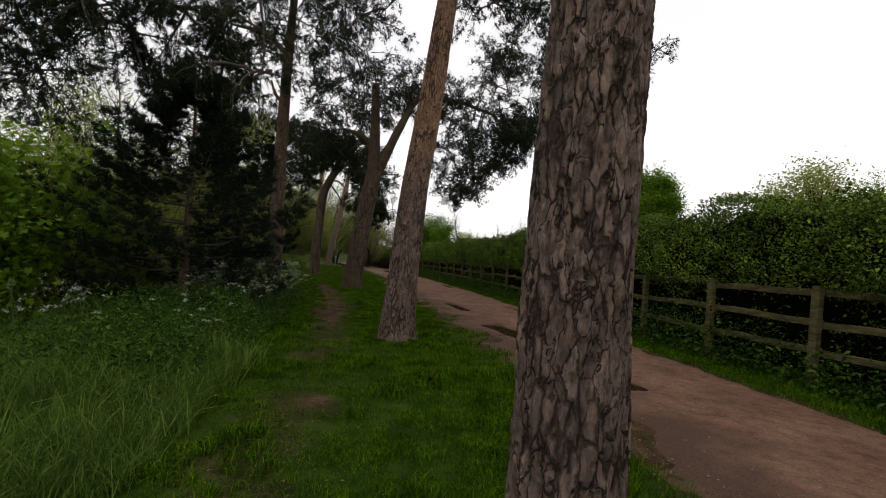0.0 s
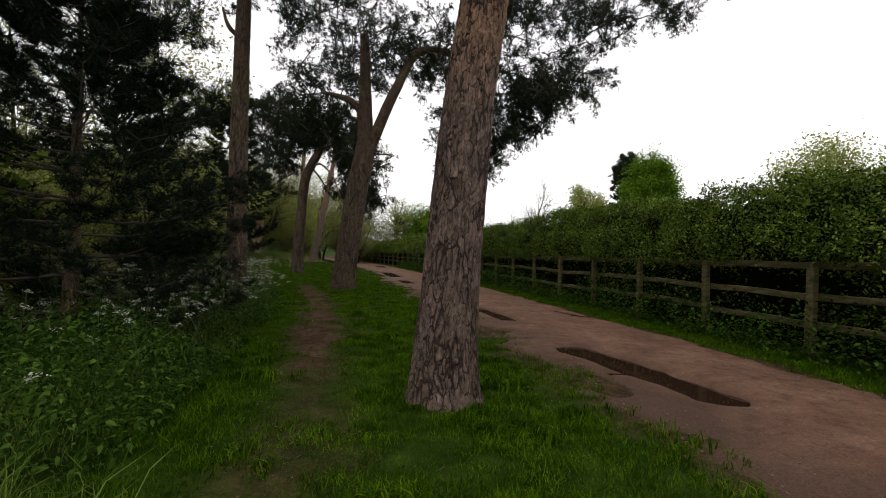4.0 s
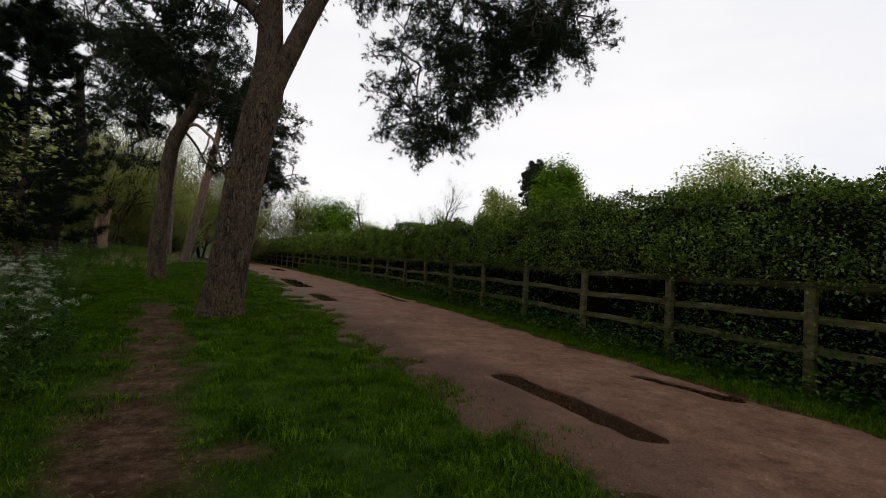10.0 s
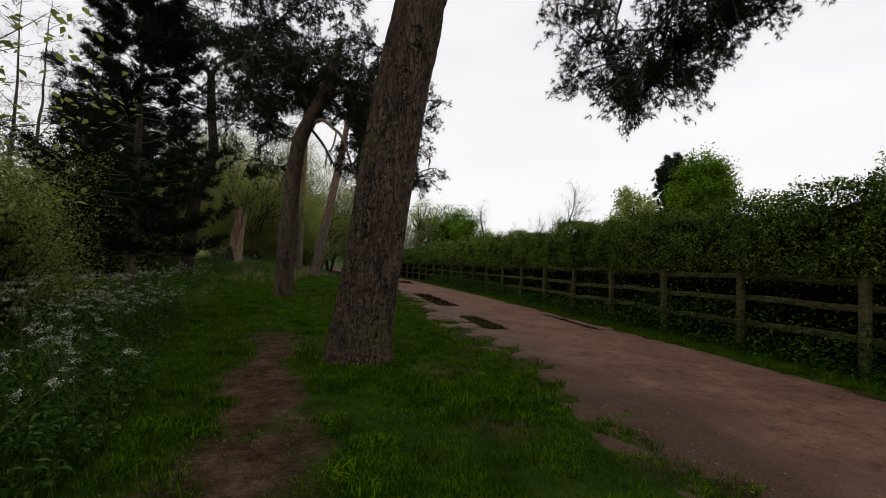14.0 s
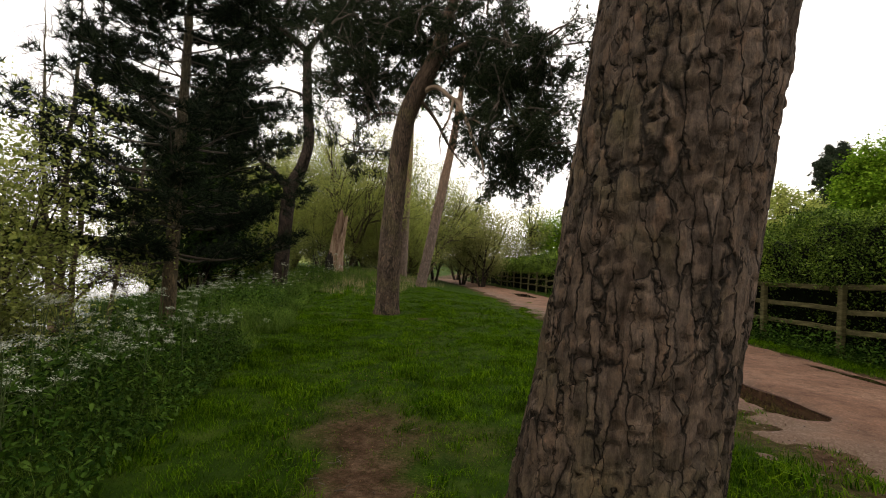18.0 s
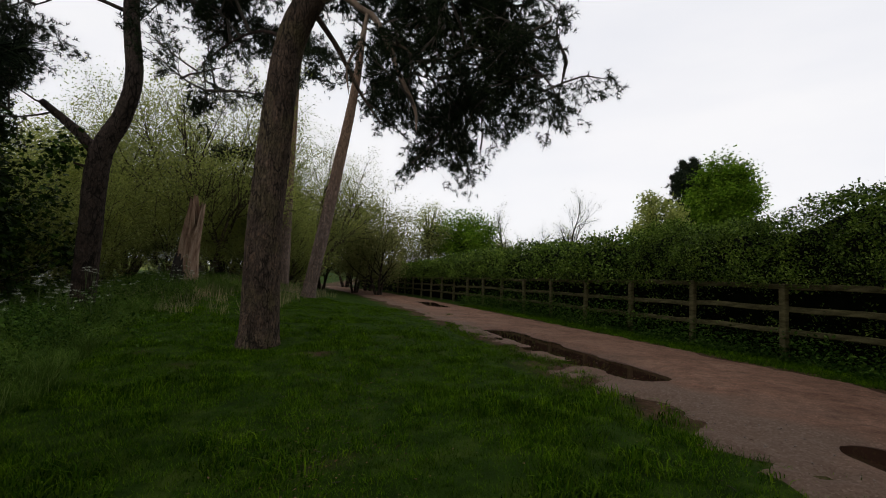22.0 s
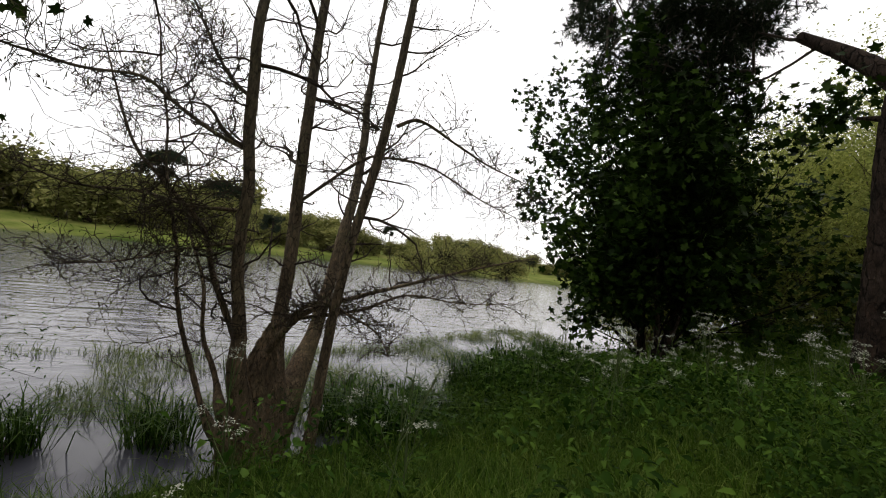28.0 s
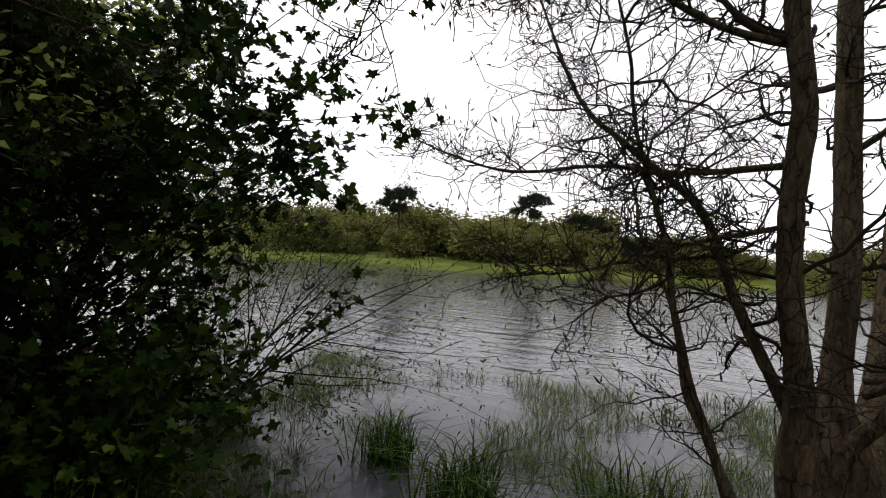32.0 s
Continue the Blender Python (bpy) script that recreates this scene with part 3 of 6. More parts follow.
def grow(r, p, d, length, radius, depth, out, tips, bend=0.35, lift=0.1, kids=(3, 5), spread_angle=0.8, shrink=0.62, start=0.3):
    """Branches upon branches: fills out with tubes and tips with (place, direction)."""
    n = 6
    pts = [np.array(p, float)]
    d = np.array(d, float) / np.linalg.norm(d)
    for k in range(n - 1):
        d = d + r.normal(0, bend / n ** 0.5 * 0.5, 3) + np.array([0, 0, lift / n])
        d /= np.linalg.norm(d)
        pts.append(pts[-1] + d * length / (n - 1))
    pts = np.array(pts)
    rad = np.linspace(radius, radius * (0.45 if depth else 0.25), n)
    out.append((np.c_[pts, rad], depth))
    if depth == 0:
        for k in (3, 4, 5):
            tips.append((pts[k], d))
        return
    for k in range(r.integers(*kids) + 1):
        f = start + (1 - start) * (k + r.random()) / (kids[1])
        f = min(f, 1.0)
        q = np.array([np.interp(f * (n - 1), np.arange(n), pts[:, c]) for c in range(3)])
        side = r.normal(0, 1, 3)
        side -= d * (side @ d)
        side /= np.linalg.norm(side)
        a = spread_angle * (0.6 + 0.7 * r.random())
        grow(r, q, d * math.cos(a) + side * math.sin(a), length * shrink * (0.75 + 0.5 * r.random()), np.interp(f, [0, 1], [rad[0], rad[-1]]) * 0.62,
             depth - 1, out, tips, bend, lift, kids, spread_angle, shrink, start)
    grow(r, pts[-1], d, length * shrink, rad[-1] * 0.9, depth - 1, out, tips, bend, lift, kids, spread_angle, shrink, start)


def branch_mesh(name, out, material, thin=1.0):
    return mesh_of(name, *joined([tube(np.c_[l[:, :3], np.maximum(l[:, 3] * thin, 0.0025)], 3 if dep == 0 else (4 if dep == 1 else 7)) for l, dep in out]), material, True, None)


def leaf_template(width=0.6, fold=0.18):
    """One leaf of unit length, folded along its middle."""
    v = np.array([[0, 0, 0], [0.35, width / 2, fold * 0.5], [1, 0, 0.05], [0.35, -width / 2, fold * 0.5]])
    return v, np.array([[0, 2, 1], [0, 3, 2]])


def ovate_template(width=0.62, fold=0.14):
    """A pointed oval leaf of unit length, folded along its middle and bowed down at the tip."""
    w = width / 2
    v = np.array([[0, 0, 0], [0.22, w * 0.92, fold], [0.58, w * 0.78, fold * 0.9], [1, 0, -0.12], [0.58, -w * 0.78, fold * 0.9], [0.22, -w * 0.92, fold], [0.5, 0, 0.02]])
    return v, np.array([[0, 6, 1], [1, 6, 2], [2, 6, 3], [3, 6, 4], [4, 6, 5], [5, 6, 0]])


def lobed_template():
    """A palm-shaped leaf of five lobes."""
    a = np.radians([180, 150, 110, 80, 45, 22, 0, -22, -45, -80, -110, -150])
    rr = np.array([0.12, 0.45, 0.62, 0.42, 0.85, 0.55, 1.0, 0.55, 0.85, 0.42, 0.62, 0.45]) * 0.62
    v = np.c_[rr * np.cos(a) + 0.15, rr * np.sin(a), 0.12 * np.abs(np.sin(a)) * rr - 0.1 * rr * np.cos(a)]
    v = np.vstack([[0.15, 0, 0.0], v])
    return v, np.array([[0, 1 + k, 1 + (k + 1) % 12] for k in range(12)])


def tuft_template(r, n=20, length=0.105, wide=0.0046, low=12, high=85):
    """A spray of pine needles round the z axis."""
    vs, fs = [], []
    for k in range(n):
        a, b = r.random() * 2 * math.pi, math.radians(low + (high - low) * r.random())
        d = np.array([math.cos(a) * math.sin(b), math.sin(a) * math.sin(b), math.cos(b)])
        s = np.cross(d, r.normal(0, 1, 3))
        s /= np.linalg.norm(s)
        base = np.array([0, 0, -0.07 * r.random()])
        L = length * (0.75 + 0.4 * r.random())
        vs += [base + s * wide, base - s * wide, base + d * L]
        fs.append([3 * k, 3 * k + 1, 3 * k + 2])
    return np.array(vs), np.array(fs)


LEAF, NARROW, LOBED = leaf_template(), leaf_template(0.24, 0.08), lobed_template()
TUFTS = [tuft_template(np.random.default_rng(40 + k)) for k in range(3)]
BRUSH = [tuft_template(np.random.default_rng(50 + k), 22, 0.15, 0.0052, 25, 88) for k in range(2)]
COARSE = [tuft_template(np.random.default_rng(60 + k), 14, 0.20, 0.016, 20, 85) for k in range(2)]


def leaves_at(r, places, count, reach, size, template=LEAF, droop=0.3):
    """Leaves round the places, as arrays."""
    places = np.asarray(places)
    pick = places[r.integers(0, len(places), count)] + r.normal(0, 1, (count, 3)) * reach
    rot = turns(r.random(count) * 2 * math.pi, droop + r.normal(0, 0.5, count), r.normal(0, 0.6, count))
    return spread(template, pick, rot, size * (0.65 + 0.7 * r.random(count)))


def needles_at(r, tips, templates, size=1.0, repeat=1, wander=0.06):
    pos = np.array([t[0] for t in tips])
    way = np.array([t[1] for t in tips])
    pos, way = np.repeat(pos, repeat, 0), np.repeat(way, repeat, 0)
    pos = pos + r.normal(0, wander, pos.shape)
    way = way + r.normal(0, 0.35, way.shape) + np.array([0, 0, 0.25])
    which = r.integers(0, len(templates), len(pos))
    return joined([spread(t, pos[which == k], facing(way[which == k]), size * (0.75 + 0.5 * r.random((which == k).sum()))) for k, t in enumerate(templates) if (which == k).any()])


# ---- plan: the fence line rules the path; the lake lies to the west ----
WATER = -0.85


def fence_x(y):
    y = np.clip(y, -60, 75)
    return 4.77 - 0.1635 * (y - 8.2) - 0.00193 * (y - 8.2) * (y - 17.8)


def path_right(y):
    return fence_x(y) - 0.95


def path_left(y):
    return fence_x(y) - 3.75 - 0.05 * np.clip(y - 6, 0, 12) - 0.012 * np.clip(y - 18, 0, 8)


def trail_x(y):
    return np.interp(y, [-8, 0, 6, 13, 16.5, 20, 24], [0.2, -0.75, -1.5, -3.0, -3.9, -5.1, -6.2])


def verge_x(y):
    """Where the short turf ends and the tall growth begins."""
    return np.interp(y, [-10, 2, 7, 13.5, 17.5, 21, 24, 26.5, 28.5, 33, 38, 60], [-0.8, -1.7, -2.6, -3.9, -5.1, -6.9, -8.2, -9.3, -10.4, -12.2, -11.5, -9.5])


def shore_x(y):
    return np.interp(y, [-60, 0, 14, 22, 25, 27, 28.6, 33, 45, 80], [-30, -13, -11.7, -12.6, -13.0, -14.2, -15.9, -19.6, -28, -50]) + 0.5 * (soft_noise(y * 0.5, y * 0 + 3, 12) - 0.5)


def far_shore_x(y):
    return -150 - 0.9 * np.clip(y + 30, 0, 70) + 0.3 * np.clip(-30 - y, 0, 100)


PUDDLES = [  # from, to, half width
    ((1.95, 8.0), (1.2, 10.4), 0.27), ((2.33, 5.55), (2.05, 6.45), 0.25), ((0.8, 12.9), (0.3, 15.0), 0.20), ((2.55, 13.9), (2.1, 14.9), 0.16),
    ((-1.62, 23.2), (-2.12, 25.5), 0.27), ((-2.45, 27.8), (-3.7, 33.6), 0.40), ((0.62, 23.6), (0.0, 26.8), 0.13), ((-4.7, 42.0), (-5.6, 46.5), 0.5)]


def pools(x, y):
    """Depth of the hollows in the path, 0 to 1."""
    out = np.zeros_like(x)
    for (ax, ay), (bx, by), w in PUDDLES:
        dx, dy = bx - ax, by - ay
        t = np.clip(((x - ax) * dx + (y - ay) * dy) / (dx * dx + dy * dy), 0.06, 0.94)
        d = np.hypot(x - ax - t * dx, y - ay - t * dy) / w + 0.7 * (layers(x * 2.6, y * 2.6, 31) - 0.5)
        out = np.maximum(out, 1 - step(0.35, 1.45, d))
    return out


BARE = [(-8.7, 28.6, 0.5), (-5.9, 31.4, 0.55), (-7.2, 29.4, 0.4), (-9.9, 29.5, 0.5), (-5.4, 21.6, 1.1), (-2.4, 13.2, 0.4), (-1.9, 11.5, 0.4), (-1.2, 4.4, 0.6), (-2.6, 19.6, 0.7), (-2.3, 17.6, 0.6), (-6.1, 25.4, 0.4), (-1.0, 15.5, 0.4)]


def worn(x, y):
    """How bare the turf is: the trodden trail, muddy path edges and scuffed patches."""
    n = layers(x * 1.6, y * 1.6, 21)
    tr = (1 - step(0.02, 0.72, np.abs(x - trail_x(y)) + 0.75 * (n - 0.5) + 0.35 * (layers(x * 6, y * 6, 25) - 0.5))) * (1 - step(20.5, 24, y)) * (0.42 + 0.58 * step(7, 11, y) + 0.5 * (layers(x * 2.3, y * 2.3, 24) - 0.5))
    ed = 0.85 * (1 - step(-0.1, 0.75, path_left(y) - x + 0.9 * (n - 0.5))) * step(-0.1, 0.5, path_right(y) + 0.3 - x) * (0.55 + 0.9 * layers(x * 5, y * 5, 27))
    out = np.maximum(tr, ed)
    for bx, by, s in BARE:
        out = np.maximum(out, (0.25 + 0.8 * layers(x * 5.1, y * 5.1, 26)) * (1 - step(0.0, 1.25, np.hypot(x - bx, (y - by) * 1.3) / s + 1.1 * (n - 0.5))))
    return out


def height(x, y):
    """The lie of the land."""
    d = x - shore_x(y)
    z = np.where(d > 0, WATER * np.exp(-np.maximum(d, 0) / 4.0), WATER + np.maximum(d * 0.18, -1.2))
    u = fence_x(y) - x
    z = z + 0.9 * step(28, 42, y) * step(4, 13, u) * step(-1, 4, d)
    f = far_shore_x(y) - x
    z = np.where(f > -6, np.maximum(z, WATER - 1.0 + 1.0 * step(-6, 0, f) + 0.7 * step(0, 5, f) + 4.2 * step(4, 44, f) + 11 * step(34, 170, f)), z)
    z = z + 6.0 * step(60, 260, y) * step(-6, 6, d)
    near = (np.abs(y - 20) < 45) & (np.abs(x + 5) < 20)
    return z + np.where(near, 0.05 * (layers(x * 0.9, y * 0.9, 4) - 0.5) + 0.032 * (soft_noise(x * 3.4, y * 3.4, 8) - 0.5), 0)


def on_land(x, y):
    return height(np.asarray(x, float), np.asarray(y, float))


def spaced(lo, hi, fine, far, grow_by=1.16):
    mid = list(np.arange(lo, hi + 1e-6, fine))
    s, v = fine, hi
    up = []
    while v < far[1]:
        s *= grow_by
        v += s
        up.append(v)
    s, v, down = fine, lo, []
    while v > far[0]:
        s *= grow_by
        v -= s
        down.append(v)
    return np.array(down[::-1] + mid + up)


def grid_faces(nx, ny):
    i, j = np.meshgrid(np.arange(nx - 1), np.arange(ny - 1), indexing="ij")
    a = i * ny + j
    return np.stack([a, a + ny, a + ny + 1, a + 1], -1).reshape(-1, 4)


gx, gy = spaced(-18, 6, 0.14, (-900, 700)), spaced(-3, 46, 0.16, (-700, 900))
X, Y = np.meshgrid(gx, gy, indexing="ij")
Z = height(X, Y)
inside = step(0.2, 0.75, X - path_left(Y)) * step(0.15, 0.6, path_right(Y) - X)
Z = Z - 0.10 * inside * (np.abs(Y) < 80)
ground = part("ground", mesh_of("ground", np.stack([X, Y, Z], -1).reshape(-1, 3), grid_faces(len(gx), len(gy)), GROUND, True, {"wear": worn(X, Y).ravel(), "meadow": step(0.5, 6, far_shore_x(Y) - X).ravel()}))
tagged(ground, "uneven grassy ground with worn brown soil patches", "ground", kind="structure")

# the red gravel path, hollowed where the puddles stand, its edges sinking raggedly under the turf
py = np.r_[np.arange(-20, -2, 0.5), np.arange(-2, 36, 0.055), np.arange(36, 75, 0.3)]
pu = np.linspace(-0.55, 1.35, 90)
PY, PU = np.meshgrid(py, pu, indexing="ij")
PX = np.where(PU < 0, path_left(PY) + PU * 1.2, np.where(PU > 1, path_right(PY) + (PU - 1) * 0.9, path_left(PY) + PU * (path_right(PY) - path_left(PY))))
rag = layers(PX * 1.9, PY * 1.9, 17) - 0.5
sink = np.maximum(1 - step(-0.6, 0.35, PX - path_left(PY) + 1.5 * rag), 1 - step(-0.3, 0.25, path_right(PY) - PX + 0.5 * rag))
sink = np.maximum(sink, np.maximum(1 - step(-0.55, -0.22, PU), step(1.12, 1.35, PU)))
hollow = pools(PX, PY)
ruts = 0.018 * (layers(PX * 3, PY * 1.1, 5) - 0.5) + 0.012 * (soft_noise(PX * 9, PY * 9, 6) - 0.5) + 0.02 * np.cos((PU - 0.5) * 5)
PZ = 0.016 + ruts * (1 - 0.7 * hollow) - 0.08 * hollow - 0.12 * sink
damp = np.clip(1.1 * step(0.42, 0.8, hollow), 0, 1)
mud = np.clip(0.95 * (1 - step(-0.1, 1.3, PX - path_left(PY) + 1.5 * rag)) + 0.55 * step(0.55, 0.8, layers(PX * 0.9, PY * 0.5, 77)) * step(0.75, 0.1, PU) + 0.4 * (1 - step(0.0, 0.35, path_right(PY) - PX + 0.5 * rag)) + 0.3 * step(0.02, 0.3, hollow), 0, 1)
path_ob = part("path", mesh_of("path", np.stack([PX, PY, PZ], -1).reshape(-1, 3), grid_faces(len(py), len(pu))[:, ::-1], PATH, True, {"wet": damp.ravel(), "mud": mud.ravel(), "pale": step(19.5, 22.5, PY).ravel()}))
tagged(path_ob, "reddish compacted gravel path with muddy worn edges", "path", kind="structure")

for (ax, ay), (bx, by), w in PUDDLES:
    a = np.arange(28) * 2 * math.pi / 28
    L = math.hypot(bx - ax, by - ay) / 2 + w * 1.1
    c, s = (bx - ax) / (2 * L), (by - ay) / (2 * L)
    nrm = math.hypot(c, s)
    c, s = c / nrm, s / nrm
    ex, ey = np.cos(a) * L, np.sin(a) * w * 1.7
    ring = np.c_[c * ex - s * ey, s * ex + c * ey, 0 * a]
    v = np.vstack([[[0, 0, 0]], ring])
    f = np.array([[0, 1 + k, 1 + (k + 1) % 28] for k in range(28)])
    p = part("puddle", mesh_of("puddle", v, f, PUDDLE, True, {"open": np.ones(29)}))
    p.location = ((ax + bx) / 2, (ay + by) / 2, -0.019)
    tagged(p, "shallow brown rainwater puddle in the gravel path", "puddle", group="puddles in the path")

# the lake
lx, ly = spaced(-40, -10.5, 0.5, (-330, -10), 1.12), spaced(5, 45, 0.5, (-260, 330), 1.12)
LX, LY = np.meshgrid(lx[lx < -9], ly, indexing="ij")
lake = part("lake", mesh_of("lake", np.stack([LX, LY, np.full_like(LX, WATER)], -1).reshape(-1, 3), grid_faces(*LX.shape), LAKE, True, {"open": (0.10 + 0.90 * step(1.5, 6.5, shore_x(LY) - LX)).ravel()}))
tagged(lake, "wide grey lake with small wind ripples", "lake", kind="structure")


# ---- fence and hedge ----
def block(sx, sy, sz, bevel=0.008):
    bm = bmesh.new()
    bmesh.ops.create_cube(bm, size=1.0)
    bmesh.ops.scale(bm, vec=(sx, sy, sz), verts=bm.verts)
    bmesh.ops.bevel(bm, geom=bm.edges[:], offset=bevel, segments=1, affect="EDGES")
    return bm


def to_mesh(name, bm, material):
    me = bpy.data.meshes.new(name)
    bm.to_mesh(me)
    bm.free()
    me.materials.append(material)
    return me


fence = thing("fence", "weathered wooden post and three-rail fence beside the path", "fence")
post_me = to_mesh("post", block(0.10, 0.12, 1.5, 0.014), FENCE_WOOD)
BAY = 2.0
rail_mes = []
for k in range(3):
    bm = block(0.045, BAY * 1.005, 0.095, 0.007)
    bmesh.ops.subdivide_edges(bm, edges=[e for e in bm.edges if e.calc_length() > 1], cuts=6)
    r = random.Random(k)
    for v in bm.verts:
        v.co.z += 0.008 * math.sin(v.co.y * 4 + k) + r.uniform(-0.003, 0.003)
        v.co.x += r.uniform(-0.003, 0.003)
    rail_mes.append(to_mesh("rail", bm, FENCE_WOOD))
fy = [8.22]
while fy[-1] < 60:
    fy.append(fy[-1] + 1.965)
while fy[0] > -12:
    fy.insert(0, fy[0] - 1.965)
rf = random.Random(3)
for a, b in zip(fy[:-1], fy[1:]):
    xa, xb = float(fence_x(a)), float(fence_x(b))
    post = part("post", post_me, fence)
    post.location = (xa, a, 0.58 + rf.uniform(-0.04, 0.03))
    turn_z = math.atan2(-(xb - xa), b - a)
    post.rotation_euler = (rf.uniform(-0.03, 0.03), rf.uniform(-0.03, 0.03), turn_z)
    for k, z in enumerate((0.47, 0.86, 1.27)):
        rail = part("rail", rail_mes[rf.randrange(3)], fence)
        rail.location = ((xa + xb) / 2 + 0.085, (a + b) / 2, z + rf.uniform(-0.03, 0.03))
        rail.rotation_euler = (rf.uniform(-0.02, 0.02), rf.uniform(-0.08, 0.08), turn_z)

hedge = thing("hedge", "tall trimmed hawthorn hedge with dense green leaves and white blossom", "hedge")
hy = np.arange(-14, 76, 0.35)


def hedge_top(y):
    return 2.55 + 0.42 * (layers(y * 0.45, y * 0 + 1, 3) - 0.5) + 0.24 * (soft_noise(y * 2.3, y * 0, 8) - 0.5) + 0.16 * step(12, 15, y) * (1 - step(18, 22, y)) - 0.25 * step(40, 60, y)


# solid body behind the leaves, coloured black for the hedge's inner shade
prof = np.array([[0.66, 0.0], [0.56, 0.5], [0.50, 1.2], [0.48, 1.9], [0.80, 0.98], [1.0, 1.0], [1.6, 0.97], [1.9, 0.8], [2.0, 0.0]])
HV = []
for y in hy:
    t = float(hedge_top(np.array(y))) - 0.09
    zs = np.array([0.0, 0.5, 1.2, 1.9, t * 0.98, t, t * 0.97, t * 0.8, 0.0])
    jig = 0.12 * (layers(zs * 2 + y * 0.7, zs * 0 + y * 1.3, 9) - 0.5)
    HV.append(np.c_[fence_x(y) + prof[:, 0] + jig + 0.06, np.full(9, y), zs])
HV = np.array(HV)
part("core", mesh_of("core", HV.reshape(-1, 3), grid_faces(len(hy), 9), HEDGE_SHADE, True), hedge, "near-black body painted for the shade inside")
lr = np.random.default_rng(11)


def hedge_points(r, n, y0, y1):
    """Places on the hedge's bulging face and top, how far each stands proud, and outward turns."""
    y = r.uniform(y0, y1, n)
    t = hedge_top(y)
    s = 0.25 + r.random(n) * (t + 1.05)
    up = s > t
    z = np.where(up, t - 0.02 - 0.2 * ((s - t) / 1.3) ** 2, s)
    side = np.where(up, s, z)
    lump = layers(y * 1.25, side * 1.6 + 5, 14) - 0.5
    knob = layers(y * 3.6, side * 4.2 + 9, 15) - 0.5
    proud = 0.62 * lump + 0.34 * knob
    face = 0.46 - 0.54 * step(1.05, 1.45, z) + 0.24 * step(1.6, 2.5, z)
    x = fence_x(y) + np.where(up, 0.18 + (s - t) * 1.35, face - proud) + r.normal(0, 0.03, n)
    z = z + 0.45 * np.maximum(proud, -0.12) * step(t - 0.9, t, side) + r.normal(0, 0.03, n)
    rot = turns(r.normal(math.pi, 0.9, n), -0.15 + r.normal(0, 0.45, n), r.normal(0, 0.6, n))
    return np.c_[x, y, z], rot, proud


def sprig_template(r, leaves=6, reach=0.065):
    """A short hawthorn shoot: leaves standing out round a twig end."""
    at = r.normal(0, 1, (leaves, 3)) * [reach, reach, reach * 0.8]
    return spread(LEAF, at, turns(r.random(leaves) * 6.3, r.normal(-0.1, 0.55, leaves), r.normal(0, 0.5, leaves)), r.uniform(0.034, 0.07, leaves))


SPRIGS = [sprig_template(lr) for _ in range(6)]


def leaf_face(r, n, y0, y1, size):
    p, rot, proud = hedge_points(r, n, y0, y1)
    hollow_at = step(0.40, 0.62, layers(p[:, 1] * 0.55, p[:, 2] * 0.5, 57))
    open_below = (p[:, 2] < 1.22) & (r.random(n) < 0.82 + 0.17 * hollow_at)
    keep = ~open_below & (r.random(n) < 0.62 + 2.4 * (proud + 0.10))
    p, rot = p[keep], rot[keep]
    kind = r.integers(0, len(SPRIGS), len(p))
    return joined([spread(q, p[kind == k], rot[kind == k], size * r.uniform(0.75, 1.2, (kind == k).sum())) for k, q in enumerate(SPRIGS)])


part("leaves", mesh_of("leaves", *leaf_face(lr, 62000, -6, 34, 1.0), HEDGE_LEAF), hedge, kind="stuff")
part("leaves", mesh_of("leaves", *leaf_face(lr, 20000, 34, 76, 1.7), HEDGE_LEAF), hedge, kind="stuff")
# upright shoots above the trimmed line
sy = lr.uniform(-4, 30, 90)
shoots, sl = [], []
for y in sy:
    b = np.array([fence_x(y) + lr.uniform(0.5, 1.3), y, float(hedge_top(np.array(y))) - 0.1])
    e = b + np.array([lr.normal(0, 0.1), lr.normal(0, 0.12), lr.uniform(0.06, 0.24)])
    shoots.append(tube(np.c_[np.array([b, (b + e) / 2 + lr.normal(0, 0.02, 3), e]), [0.006, 0.004, 0.002]], 3))
    sl += [b + (e - b) * f for f in (0.5, 0.7, 0.85, 1.0)]
part("shoots", mesh_of("shoots", *joined(shoots), TWIG, True), hedge, kind="stuff")
part("shoot_leaves", mesh_of("shoot_leaves", *leaves_at(lr, sl, 2400, 0.045, 0.055), HEDGE_LEAF), hedge, kind="stuff")
bp, br, _ = hedge_points(lr, 1300, 2, 34)
patch = layers(bp[:, 1] * 0.8, bp[:, 2] * 0.9, 44) > 0.56
bc = np.repeat(bp[patch], 5, 0) + lr.normal(0, 0.035, (patch.sum() * 5, 3)) - np.array([0.06, 0, 0])
part("blossom", mesh_of("blossom", *spread(LEAF, bc, turns(lr.random(len(bc)) * 6.3, lr.normal(0, 0.8, len(bc)), lr.random(len(bc)) * 6.3), lr.uniform(0.010, 0.02, len(bc))), BLOSSOM), hedge, "small white blossom", kind="stuff")

# nettles, docks and brambles at the foot of the fence
n = 46000
y = lr.uniform(-4, 46, n)
mound = layers(y * 0.7, y * 0 + 2, 61)
x = fence_x(y) - 0.12 + lr.normal(0, 0.17, n)
z = on_land(x, y) + np.minimum(np.abs(lr.normal(0, 0.24, n)) * (0.55 + 2.6 * mound ** 1.5), 1.15) * (1.0 - 0.8 * np.clip((fence_x(y) - x - 0.15) / 0.6, 0, 1)) + 0.03
